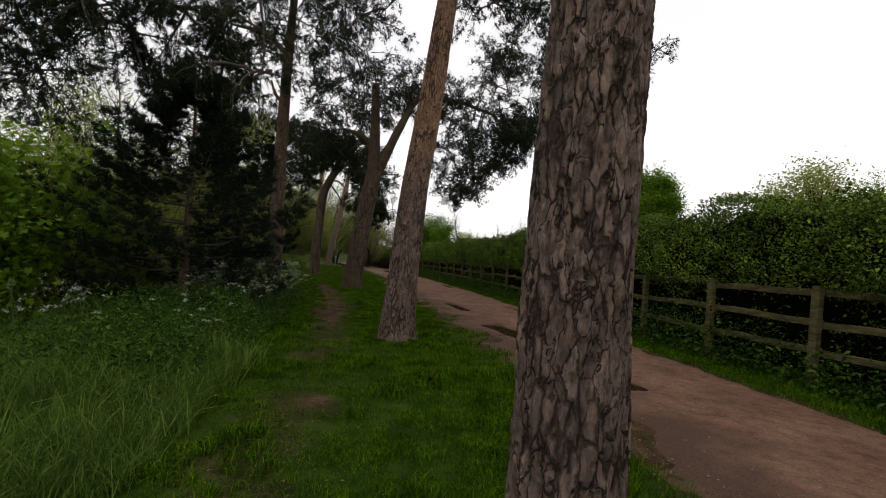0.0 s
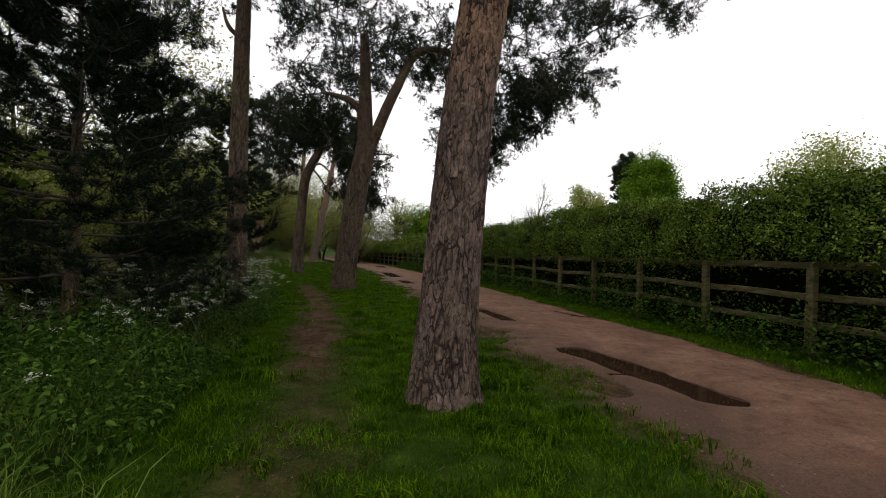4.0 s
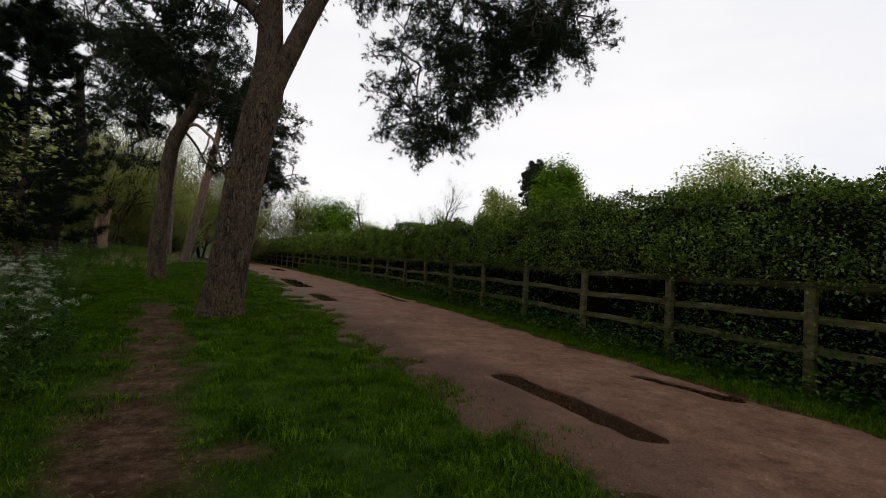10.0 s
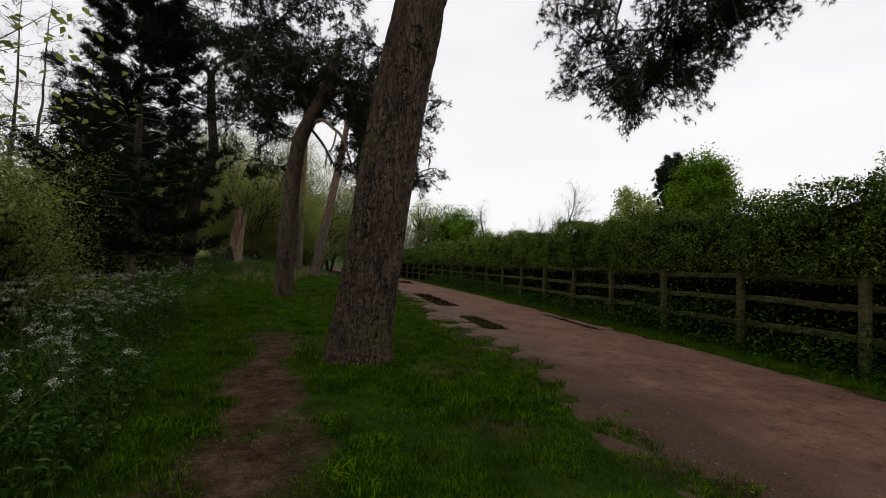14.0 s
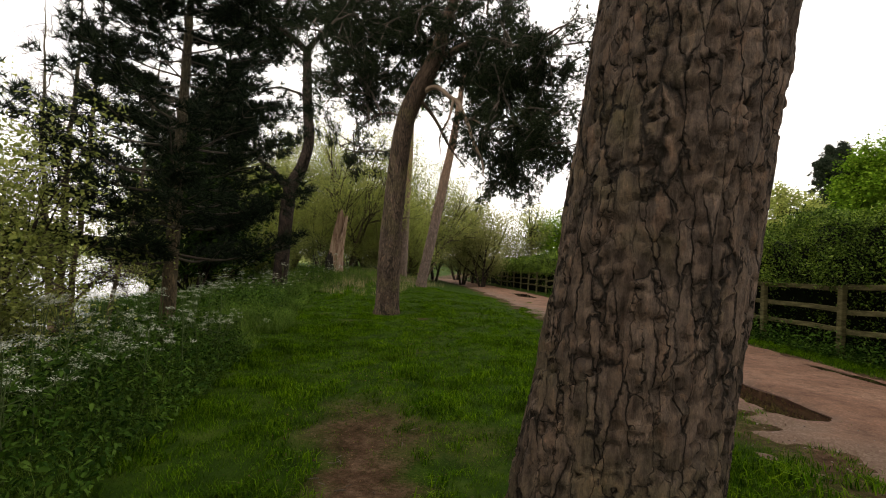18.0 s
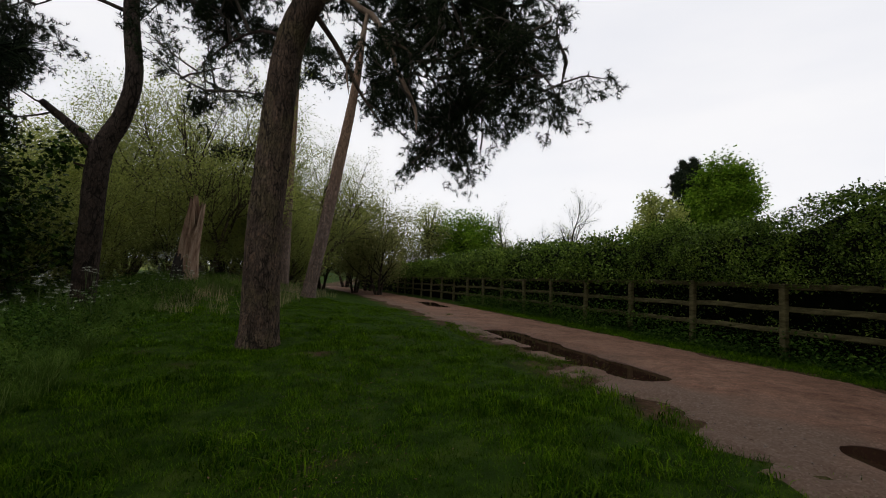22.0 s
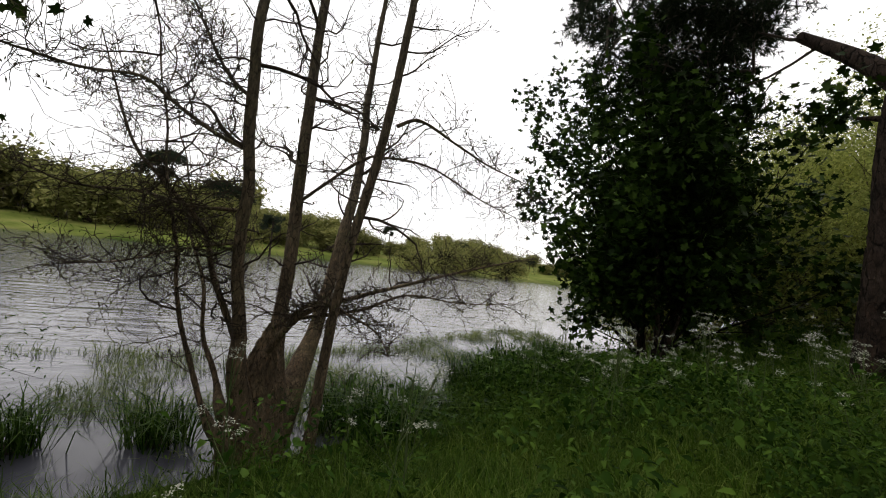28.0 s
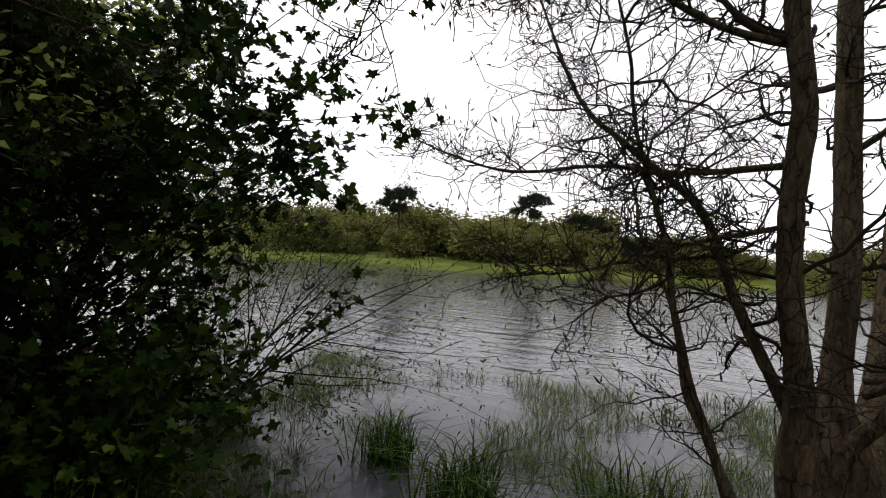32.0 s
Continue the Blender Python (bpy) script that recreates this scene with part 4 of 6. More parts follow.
under = part("undergrowth", mesh_of("undergrowth", *spread(LEAF, np.c_[x, y, z], turns(lr.random(n) * 6.3, 0.35 + lr.normal(0, 0.4, n), lr.normal(0, 0.5, n)), 0.035 + 0.06 * lr.random(n) ** 1.5), HERB))
tagged(under, "dark green nettles and brambles along the fence foot", "undergrowth", kind="stuff")


# ---- grass ----
WALKED = np.array([(0, 0), (-0.7, 2.8), (-1.4, 5.9), (-1.85, 8.8), (-2.5, 12.9), (-3.4, 16), (-4.9, 20), (-6.4, 24), (-7.5, 25.7), (-8.45, 26.1), (-9.6, 26.1), (-10.4, 25.7), (-10.9, 25.2)])


def from_walk(x, y):
    """Distance from the walked line."""
    best = np.full(np.shape(x), 99.0)
    for a, b in zip(WALKED[:-1], WALKED[1:]):
        d = b - a
        t = np.clip(((x - a[0]) * d[0] + (y - a[1]) * d[1]) / (d @ d), 0, 1)
        best = np.minimum(best, np.hypot(x - a[0] - t * d[0], y - a[1] - t * d[1]))
    return best


def blade_tuft(r, blades, tall, wide, lean, segments=1, reach=0.02):
    vs, fs = [], []
    for k in range(blades):
        a = r.random() * 2 * math.pi
        b0 = np.array([r.normal(0, reach), r.normal(0, reach), 0])
        out_way = np.array([math.cos(a), math.sin(a), 0])
        side = np.array([-math.sin(a), math.cos(a), 0]) * wide
        h = tall * (0.6 + 0.7 * r.random())
        l = lean * h * (0.4 + r.random())
        o = len(vs)
        if segments == 1:
            vs += [b0 + side, b0 - side, b0 + out_way * l + np.array([0, 0, h])]
            fs.append([o, o + 1, o + 2])
        else:
            m = b0 + out_way * l * 0.3 + np.array([0, 0, h * 0.6])
            vs += [b0 + side, b0 - side, m + side * 0.8, m - side * 0.8, b0 + out_way * l + np.array([0, 0, h * (0.95 - 0.25 * lean)])]
            fs += [[o, o + 1, o + 2], [o + 1, o + 3, o + 2], [o + 2, o + 3, o + 4]]
    return np.array(vs), np.array(fs)


def sow(name, r, x, y, templates, sizes, material, label, category, sink=0.01, lean=0.14):
    z = on_land(x, y) - sink
    pick = r.integers(0, len(templates), len(x))
    rot = turns(r.random(len(x)) * 6.3, r.normal(0, lean, len(x)), r.normal(0, lean, len(x)))
    ob = part(name, mesh_of(name, *joined([spread(t, np.c_[x, y, z][pick == k], rot[pick == k], sizes[pick == k]) for k, t in enumerate(templates)]), material))
    return tagged(ob, label, category, kind="stuff")


gr = np.random.default_rng(23)
LAWN_TUFT = [blade_tuft(gr, 8, 0.040, 0.0029, 0.9, 1, 0.03) for _ in range(4)]
n = 185000
y = -0.5 + 40.5 * gr.random(n) ** 1.08
lo, hi = verge_x(y) - 0.4, path_left(y) + 0.5
x = lo + (hi - lo) * gr.random(n)
bare = worn(x, y)
thick = layers(x * 1.4, y * 1.4, 51)
keep = (gr.random(n) > 0.98 * bare ** 0.85) & (gr.random(n) < 0.55 + 0.6 * thick) & ((y < 30) | (gr.random(n) < 0.45))
x, y = x[keep], y[keep]
sow("lawn_grass", gr, x, y, LAWN_TUFT, (0.34 + 1.5 * layers(x * 2.4, y * 2.4, 52) ** 1.6 + 0.35 * gr.random(len(x))) * (1 - 0.45 * bare[keep]), GRASS, "short bright green turf between path and trail", "grass")
COARSE_TUFT = [blade_tuft(gr, 11, 0.075, 0.0036, 0.85, 2, 0.035) for _ in range(4)]
n = 30000
y = gr.uniform(0, 34, n)
x = verge_x(y) - 0.2 + (path_left(y) + 0.2 - verge_x(y)) * gr.random(n)
clump = layers(x * 2.1, y * 2.1, 54)
keep = (clump > 0.53) & (gr.random(n) > worn(x, y)) & (from_walk(x, y) > 0.25)
x, y, clump = x[keep], y[keep], clump[keep]
sow("grass_tufts", gr, x, y, COARSE_TUFT, 0.55 + 3.2 * (clump - 0.53) + 0.35 * gr.random(len(x)), GRASS, "coarser green grass tufts in the turf", "grass")
n = 15000
y = gr.uniform(8, 38, n)
x = path_left(y) + gr.uniform(-0.45, 1.0, n)
keep = (layers(x * 1.7, y * 0.7, 55) > 0.50 + 0.10 * (x - path_left(y))) & (pools(x, y) < 0.05)
x, y = x[keep], y[keep]
sow("edge_grass", gr, x, y, LAWN_TUFT, 0.6 + 0.8 * gr.random(len(x)), GRASS, "sparse grass creeping over the muddy path edge", "grass", sink=0.0)
n = 26000
y = gr.uniform(0, 44, n)
x = path_right(y) - 0.12 + gr.random(n) ** 0.8 * 1.0
sow("verge_grass", gr, x, y, LAWN_TUFT, 0.8 + 0.9 * gr.random(n), GRASS, "green grass strip between path and fence", "grass")

TALL_TUFT = [blade_tuft(gr, 7, 0.5, 0.0042, 0.6, 2, 0.07) for _ in range(5)]
n = 26000
y = gr.uniform(-2, 46, n)
x = verge_x(y) - 0.15 - np.abs(gr.normal(0, 2.6, n))
keep = (x > shore_x(y) + 0.1) & (from_walk(x, y) > 0.62) & ((gr.random(n) < 0.42) | (y < 4.0) | (y > 22))
x, y = x[keep], y[keep]
edge_in = step(0, 0.8, verge_x(y) - x)
sow("tall_grass", gr, x, y, TALL_TUFT, (0.35 + 0.75 * layers(x * 0.7, y * 0.7, 71)) * (0.5 + 0.5 * edge_in), TALL_GRASS, "long uncut meadow grass on the bank", "grass", lean=0.34)
n = 26000
y = gr.uniform(22, 34, n)
x = gr.uniform(-20, -9.2, n)
keep = (x > shore_x(y) + 0.1) & (x < verge_x(y) + 0.2) & (from_walk(x, y) > 0.5)
x, y = x[keep], y[keep]
sow("bank_grass", gr, x, y, TALL_TUFT, (0.3 + 0.75 * layers(x * 0.9, y * 0.9, 73)) * (0.35 + 0.65 * step(0.6, 3.4, x - shore_x(y))), TALL_GRASS, "lush green grass sloping to the lake", "grass", lean=0.34)
n = 4200
y = gr.uniform(-1, 6, n)
x = verge_x(y) + 0.1 - np.abs(gr.normal(0, 1.2, n))
keep = from_walk(x, y) > 0.7
x, y = x[keep], y[keep]
sow("meadow_grass", gr, x, y, TALL_TUFT, gr.uniform(0.3, 0.95, len(x)) * (0.5 + 0.9 * layers(x * 0.8, y * 0.8, 74)), TALL_GRASS, "long pale green meadow grass beside the trail", "grass", lean=0.34)
n = 420
y = gr.uniform(33, 44, n)
x = gr.uniform(-14, -9.5, n)
sow("dry_grass", gr, x, y, TALL_TUFT, gr.uniform(0.5, 1.0, n), STRAW, "pale dry tall grass near the stump", "grass")

n = 112000
y = gr.uniform(3.6, 36, n)
x = verge_x(y) - 0.1 - np.abs(gr.normal(0, 1.5, n))
clump = layers(x * 0.8, y * 0.8, 81)
keep = (clump > 0.37 + 0.2 * step(21, 26, y)) & (x > shore_x(y) + 0.3) & (from_walk(x, y) > 0.7)
x, y, clump = x[keep], y[keep], clump[keep]
n = len(x)
tall = np.minimum(0.75, np.maximum(0.1, (clump - 0.33) * 3.2)) * step(-0.1, 0.7, verge_x(y) - x)
z = on_land(x, y) + tall * gr.random(n) ** 0.7 + 0.03
herbs = part("broad_weeds", mesh_of("broad_weeds", *spread(ovate_template(0.5, 0.12), np.c_[x, y, z], turns(gr.random(n) * 6.3, 0.3 + gr.normal(0, 0.4, n), gr.normal(0, 0.4, n)), 0.022 + 0.055 * gr.random(n) ** 1.6), HERB))
tagged(herbs, "dense nettles and broad-leaved weeds in the verge", "weeds", kind="stuff")


# ---- cow parsley ----
def cow_parsley(r, tall):
    """Stem with branches, feathery leaves and flat white flower heads."""
    ob = thing("cow_parsley", "cow parsley with lacy white flower heads in long grass", "plant", "cow parsley on the bank")
    top = np.array([r.normal(0, 0.06), r.normal(0, 0.06), tall])
    stems = [tube(np.c_[np.array([[0, 0, -0.02], top * 0.5 + [0.02, 0, 0], top]), [0.006, 0.005, 0.003]], 4)]
    heads = [top]
    for k in range(r.integers(3, 6)):
        b = top * r.uniform(0.45, 0.8)
        e = b + np.array([r.normal(0, 0.16), r.normal(0, 0.16), r.uniform(0.18, 0.34)])
        e[2] = min(e[2], tall + 0.06)
        stems.append(tube(np.c_[np.array([b, (b + e) / 2 - [0, 0, 0.02], e]), [0.004, 0.003, 0.002]], 3))
        heads.append(e)
    part("stem", mesh_of("stem", *joined(stems), STALK, True), ob)
    for h in heads:
        c = np.array([[math.cos(a) * q, math.sin(a) * q, 0.015 * r.random()] for a, q in zip(r.random(9) * 6.3, r.uniform(0.008, 0.05, 9))]) + h
        c = np.repeat(c, 6, 0) + r.normal(0, 0.008, (54, 3))
        part("flower_head", mesh_of("flower_head", *spread(LEAF, c, turns(r.random(54) * 6.3, r.normal(0, 0.4, 54), r.normal(0, 0.4, 54)), r.uniform(0.009, 0.017, 54)), BLOSSOM), ob, "lacy white flowers", "stuff")
    part("foliage", mesh_of("foliage", *leaves_at(r, [top * f + r.normal(0, 0.1, 3) * [1, 1, 0] for f in np.linspace(0.1, 0.65, 9)], 60, 0.05, 0.07, NARROW), HERB), ob)
    return ob


cr_ = np.random.default_rng(5)
kinds = [cow_parsley(cr_, t) for t in (0.6, 0.75, 0.9, 1.05)]
spots = []
while len(spots) < 330:
    y = float(cr_.uniform(5, 38) if len(spots) < 200 else cr_.uniform(11, 24))
    x = float(verge_x(y) - 0.3 - abs(cr_.normal(0, 1.6)))
    if x < float(shore_x(np.array(y))) + 0.6 or from_walk(np.array(x), np.array(y)) < 0.9 or layers(np.array(x * 0.5), np.array(y * 0.5), 90) < 0.42 or (y < 9 and cr_.random() < 0.6):
        continue
    spots.append((x, y))
for k in range(16):
    spots.append((float(cr_.uniform(-15.4, -12.6)), float(cr_.uniform(28.4, 31.4))))
for k, (x, y) in enumerate(spots):
    m = pose(x, y, float(on_land(x, y)), cr_.normal(0, 4), cr_.normal(0, 4), cr_.uniform(0, 360))
    if k < 4:
        kinds[k].matrix_basis = m
    else:
        copy_thing(kinds[k % 4], m)


# ---- trees ----
def mass(r, anchors, centre, radii, count, out, tips, radius=0.022, depth=1, lift=-0.15, reach=0.5, kids=(4, 7), flat=False, shrink=0.42):
    """Boughs that leave the nearest anchor and end inside an ellipsoid of foliage."""
    anchors = np.asarray(anchors, float)
    for k in range(count):
        q = r.normal(0, 1, 3)
        q = q / np.linalg.norm(q) * r.random() ** 0.4
        goal = np.array(centre) + q * np.array(radii)
        a = anchors[np.argmin(np.linalg.norm(anchors - goal, axis=1) + r.random(len(anchors)) * 0.8)]
        begin = a + (goal - a) * reach * r.random()
        sag = (a + begin) / 2 + np.array([0, 0, 0.12 * np.linalg.norm(begin - a)])
        out.append((np.c_[np.array([a, sag, begin]), [radius * 1.5, radius * 1.2, radius]], 1))
        d = goal - begin
        L = np.linalg.norm(d)
        anchors = np.vstack([anchors, begin + 0.4 * d, goal])
        grow(r, begin, d, min(max(L, 0.8), 1.8), radius * (0.6 + 0.7 * r.random()), depth, out, tips, 0.5, lift, kids, 0.8, shrink, 0.25)


def pine(label, trunk, bark_mat, limbs=(), masses=(), seed=1, near=True, knots=(), needles=None, size=1.0, repeat=3, templates=None, stubs=(), plate=(0.055, 0.13), trunk_depth=0.015, far_detail=(40, 0.05), shift=(0, 0), fat=1.0):
    """A pine: trunk, main limbs, twigs and a crown of needle tufts."""
    r = np.random.default_rng(seed)
    ob = thing("pine_tree", label, "tree", "pines beside the path")

    def moved(points):
        return [(x + shift[0], y + shift[1], z, s * fat) for x, y, z, s in points]

    trunk, stubs = moved(trunk), [moved(s) for s in stubs]
    limbs = [(moved(l[0]), *l[1:]) for l in limbs]
    masses = [dict(m, centre=(m["centre"][0] + shift[0], m["centre"][1] + shift[1], m["centre"][2])) for m in masses]
    if near:
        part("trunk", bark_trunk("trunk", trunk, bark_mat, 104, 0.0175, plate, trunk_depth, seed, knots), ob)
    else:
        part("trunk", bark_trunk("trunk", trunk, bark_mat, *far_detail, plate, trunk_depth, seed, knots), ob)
    for k, l in enumerate(limbs):
        part("limb", plain_limb("limb", l[0], l[1] if len(l) > 1 else bark_mat, 20, 0.05, seed + k), ob)
    for s in stubs:
        part("broken_branch", plain_limb("broken_branch", s, bark_mat, 10, 0.04, seed + 7), ob)
    out, tips = [], []
    anchors = [smooth_line(trunk, 24)[14:, :3]] + [smooth_line(l[0], 10)[2:, :3] for l in limbs]
    anchors = np.vstack(anchors)
    for m in masses:
        mass(r, anchors, out=out, tips=tips, **m)
    if out:
        part("twig_growth", branch_mesh("twig_growth", out, TWIG), ob, kind="stuff")
        part("crown", mesh_of("crown", *needles_at(r, tips, templates or TUFTS, size, repeat, 0.075 * size), needles or NEEDLES), ob, "dark green needles", kind="stuff")
    return ob


def M(c, rad, n, **k):
    return dict(centre=c, radii=rad, count=n, **k)


# the pine that the walk begins beside
# crown spread enlarged, out of view, to shade the lawn
pine("tall pine with deeply cracked grey-pink bark beside the trail", [(0.63, 2.02, -0.15, 0.33), (0.62, 2.02, 0.25, 0.26), (0.60, 2.0, 1.2, 0.235), (0.63, 2.0, 2.2, 0.225), (0.66, 2.0, 4, 0.20), (0.7, 2.0, 8.5, 0.15)], BARK_GREY,
     masses=[M((0.4, 1.5, 9.4), (4.0, 4.0, 1.6), 70)], seed=11, shift=(-0.052, -0.1), fat=0.93, knots=[(2.3, 0.2, 0.05)], plate=(0.07, 0.17), trunk_depth=0.02)
# second pine, orange higher up
# top crown widened beyond what shows, to keep light off the turf
pine("straight pine with grey bark turning orange higher up", [(-0.76, 7.85, -0.15, 0.36), (-0.77, 7.85, 0.2, 0.285), (-0.745, 7.85, 1.0, 0.24), (-0.64, 7.85, 2.6, 0.215), (-0.47, 7.87, 4.1, 0.19), (-0.2, 7.9, 7, 0.14), (0.0, 7.9, 9.5, 0.08)], BARK_GREY,
     masses=[M((0.0, 8.4, 9.2), (3.4, 3.4, 1.4), 80), M((0.9, 9.0, 6.9), (1.2, 1.2, 0.7), 22)], seed=12, shift=(0.07, 0.18), fat=1.09, knots=[(1.75, 4.6, 0.05), (2.7, 4.2, 0.05), (2.75, 5.2, 0.045), (1.3, 5.4, 0.04), (0.75, 4.9, 0.04), (3.3, 4.8, 0.05), (2.0, 5.6, 0.05)], plate=(0.06, 0.12))
# third pine, among the weeds
pine("tall slender pine with a broken side branch, among weeds", [(-5.65, 15.3, -0.25, 0.36), (-5.66, 15.3, 0.3, 0.285), (-5.7, 15.25, 2.0, 0.25), (-5.72, 15.2, 5.0, 0.21), (-5.62, 15.0, 8.0, 0.16), (-5.5, 15, 11, 0.07)], BARK_BROWN,
     limbs=[([(-5.65, 15.1, 7.4, 0.11), (-6.4, 15.0, 8.0, 0.08), (-7.4, 14.9, 8.2, 0.04)],)],
     masses=[M((-7.4, 15.8, 8.1), (2.0, 2.0, 1.0), 40), M((-5.0, 15.8, 9.2), (2.4, 2.2, 1.4), 44), M((-4.2, 15.8, 7.3), (1.2, 1.4, 0.8), 24), M((-8.6, 16.4, 6.8), (1.2, 1.2, 0.8), 22, lift=-0.3)], seed=13, shift=(0.43, -0.78), fat=0.84,
     stubs=[[(-5.68, 15.1, 5.9, 0.07), (-5.95, 15.0, 6.15, 0.06), (-6.08, 14.95, 6.55, 0.03)]], knots=[(2.4, 4.5, 0.05), (1.2, 5, 0.05)])
# forked pine at the bend of the trail
pine("large forked pine with cracked brown bark beside the trail", [(-3.82, 19.6, -0.2, 0.46), (-3.8, 19.57, 0.2, 0.385), (-3.68, 19.5, 1.2, 0.345), (-3.52, 19.43, 2.6, 0.33), (-3.33, 19.4, 3.9, 0.315), (-3.2, 19.4, 4.8, 0.29), (-3.25, 19.6, 6.0, 0.22), (-3.4, 19.8, 9.0, 0.13)], BARK_BROWN,
     limbs=[([(-3.2, 19.4, 4.4, 0.2), (-2.75, 19.4, 5.6, 0.18), (-2.2, 19.5, 7.0, 0.155), (-1.4, 20.0, 8.6, 0.12), (0.15, 20.5, 8.7, 0.09), (2.0, 21.4, 8.5, 0.05)],), ([(-3.1, 19.6, 5.8, 0.14), (-3.8, 19.8, 6.6, 0.11), (-4.8, 20.2, 7.0, 0.06)],)],
     masses=[M((0.96, 21.38, 6.19), (1.78, 1.6, 1.33), 70, lift=-0.4), M((0.6, 21.47, 4.77), (0.89, 0.71, 0.71), 22, lift=-0.5), M((2.65, 21.91, 7.53), (1.96, 1.78, 0.98), 46, lift=-0.3), M((0.155, 20.669, 8.508), (1.958, 1.958, 1.157), 50, lift=-0.2), M((4.25, 21.91, 8.51), (2.31, 1.6, 1.07), 56, lift=-0.2), M((2.825, 21.915, 6.55), (1.068, 1.068, 0.534), 18, lift=-0.4), M((-4.8, 20.8, 7.6), (2.0, 2.0, 1.3), 46), M((-2.8, 20.6, 9.2), (2.6, 2.6, 1.4), 70), M((2.2, 20.2, 10.2), (1.4, 1.6, 1.3), 44, lift=-0.3), M((4.8, 20.2, 10.4), (1.7, 1.6, 1.2), 56, lift=-0.3), M((3.0, 20.2, 7.4), (0.9, 1.6, 1.3), 30, lift=-0.3), M((7.8, 20.2, 11.0), (1.5, 1.6, 0.7), 30, lift=-0.3), M((-5.4, 20.4, 6.2), (1.4, 1.4, 0.9), 36, lift=-0.3), M((-1.6, 20.2, 8.2), (1.2, 1.4, 0.9), 20)], seed=15, shift=(-0.08, 0.64), fat=1.12,
     knots=[(1.95, 4.9, 0.09), (3.1, 4.4, 0.06)], plate=(0.075, 0.18), trunk_depth=0.024)
# leaning pine with drooping limbs
pine("leaning pine with grey-brown plated bark and a drooping crown", [(-8.15, 29.62, -0.2, 0.36), (-8.13, 29.6, 0.25, 0.30), (-8.12, 29.52, 1.2, 0.275), (-8.08, 29.47, 2.5, 0.26), (-7.9, 29.47, 5.0, 0.235), (-7.5, 29.45, 6.1, 0.22), (-7.1, 29.4, 6.9, 0.19), (-6.6, 29.6, 9.0, 0.10)], BARK_BROWN,
     limbs=[([(-7.55, 29.45, 5.9, 0.07), (-7.05, 29.35, 6.05, 0.06), (-6.6, 29.2, 5.72, 0.052), (-6.35, 29.12, 5.5, 0.048), (-6.05, 29.0, 4.9, 0.042), (-5.92, 28.95, 4.55, 0.036), (-5.62, 28.85, 3.9, 0.028), (-5.58, 28.85, 3.55, 0.012)], DEADWOOD),
            ([(-6.5, 29.16, 5.62, 0.035), (-6.55, 29.0, 5.1, 0.028), (-6.75, 28.95, 4.6, 0.02), (-6.7, 28.9, 4.1, 0.008)], DEADWOOD), ([(-6.15, 29.04, 5.1, 0.022), (-5.8, 29.1, 5.0, 0.016), (-5.5, 29.0, 4.6, 0.006)], DEADWOOD), ([(-7.5, 29.5, 5.8, 0.05), (-7.1, 29.8, 5.3, 0.042), (-6.7, 30.0, 4.6, 0.03), (-6.3, 30.3, 4.1, 0.014)],), ([(-7.1, 29.4, 6.8, 0.10), (-5.8, 29.6, 7.4, 0.08), (-4.4, 29.8, 7.0, 0.04)],), ([(-7.9, 29.5, 5.3, 0.035), (-8.5, 29.7, 5.5, 0.026), (-9.1, 29.9, 5.35, 0.018), (-9.6, 30, 5.0, 0.01)], BARK_DARK)],
     masses=[M((-5.1, 29.0, 5.2), (1.3, 1.4, 1.1), 38, lift=-0.5), M((-3.9, 28.4, 4.5), (0.9, 1.0, 0.6), 22, lift=-0.5), M((-5.0, 30.6, 4.2), (0.9, 1.6, 0.7), 36, lift=-0.5), M((-4.3, 28.6, 6.2), (1.6, 1.5, 0.9), 44, lift=-0.4), M((-6.4, 30.0, 8.0), (2.4, 2.0, 1.4), 90), M((-5.6, 29.6, 6.8), (1.2, 1.2, 0.9), 26, lift=-0.4), M((-9.6, 30.2, 6.6), (1.4, 1.5, 0.9), 46), M((-8.6, 30, 8.4), (2.0, 1.8, 1.3), 70), M((-10.2, 30.6, 8.0), (1.5, 1.5, 1.0), 36), M((-9.4, 30.1, 4.6), (0.5, 0.8, 0.35), 8)], seed=16, shift=(-0.13, 0.49), fat=1.08, knots=[(2.6, 5.8, 0.06)])
# two paler trunks beyond
pine("slim leaning pine with pale orange bark", [(-9.85, 39.6, 0.2, 0.33), (-9.75, 39.5, 0.8, 0.25), (-9.3, 39.3, 3.0, 0.23), (-8.9, 39.2, 5.2, 0.21), (-8.4, 39.0, 8.0, 0.16), (-8.1, 39.0, 11, 0.08)], BARK_PALE, masses=[M((-7.6, 39.6, 10.2), (2.4, 2.2, 1.5), 34), M((-7.0, 39.3, 8.0), (1.2, 1.4, 0.8), 12)],
     seed=17, near=False, size=1.5)
pine("tall pale bare-stemmed pine behind the grass", [(-11.2, 41.2, 0.4, 0.30), (-11.1, 41.0, 1.2, 0.25), (-11.05, 40.8, 4, 0.22), (-10.95, 40.6, 8.2, 0.17), (-10.8, 40.5, 11.5, 0.08)], BARK_PALE, masses=[M((-10.6, 40.6, 11.0), (2.4, 2.2, 1.2), 28), M((-13.0, 40.3, 6.4), (1.2, 0.5, 0.15), 5)],
     limbs=[([(-10.97, 40.6, 6.6, 0.05), (-11.9, 40.4, 7.0, 0.03), (-12.9, 40.3, 6.5, 0.02)],), ([(-10.95, 40.6, 8.0, 0.06), (-11.5, 40.4, 8.1, 0.05), (-11.3, 40.3, 8.7, 0.04), (-11.8, 40.2, 9.0, 0.02)],)], seed=18, shift=(-0.75, 2.10), near=False, size=1.5)
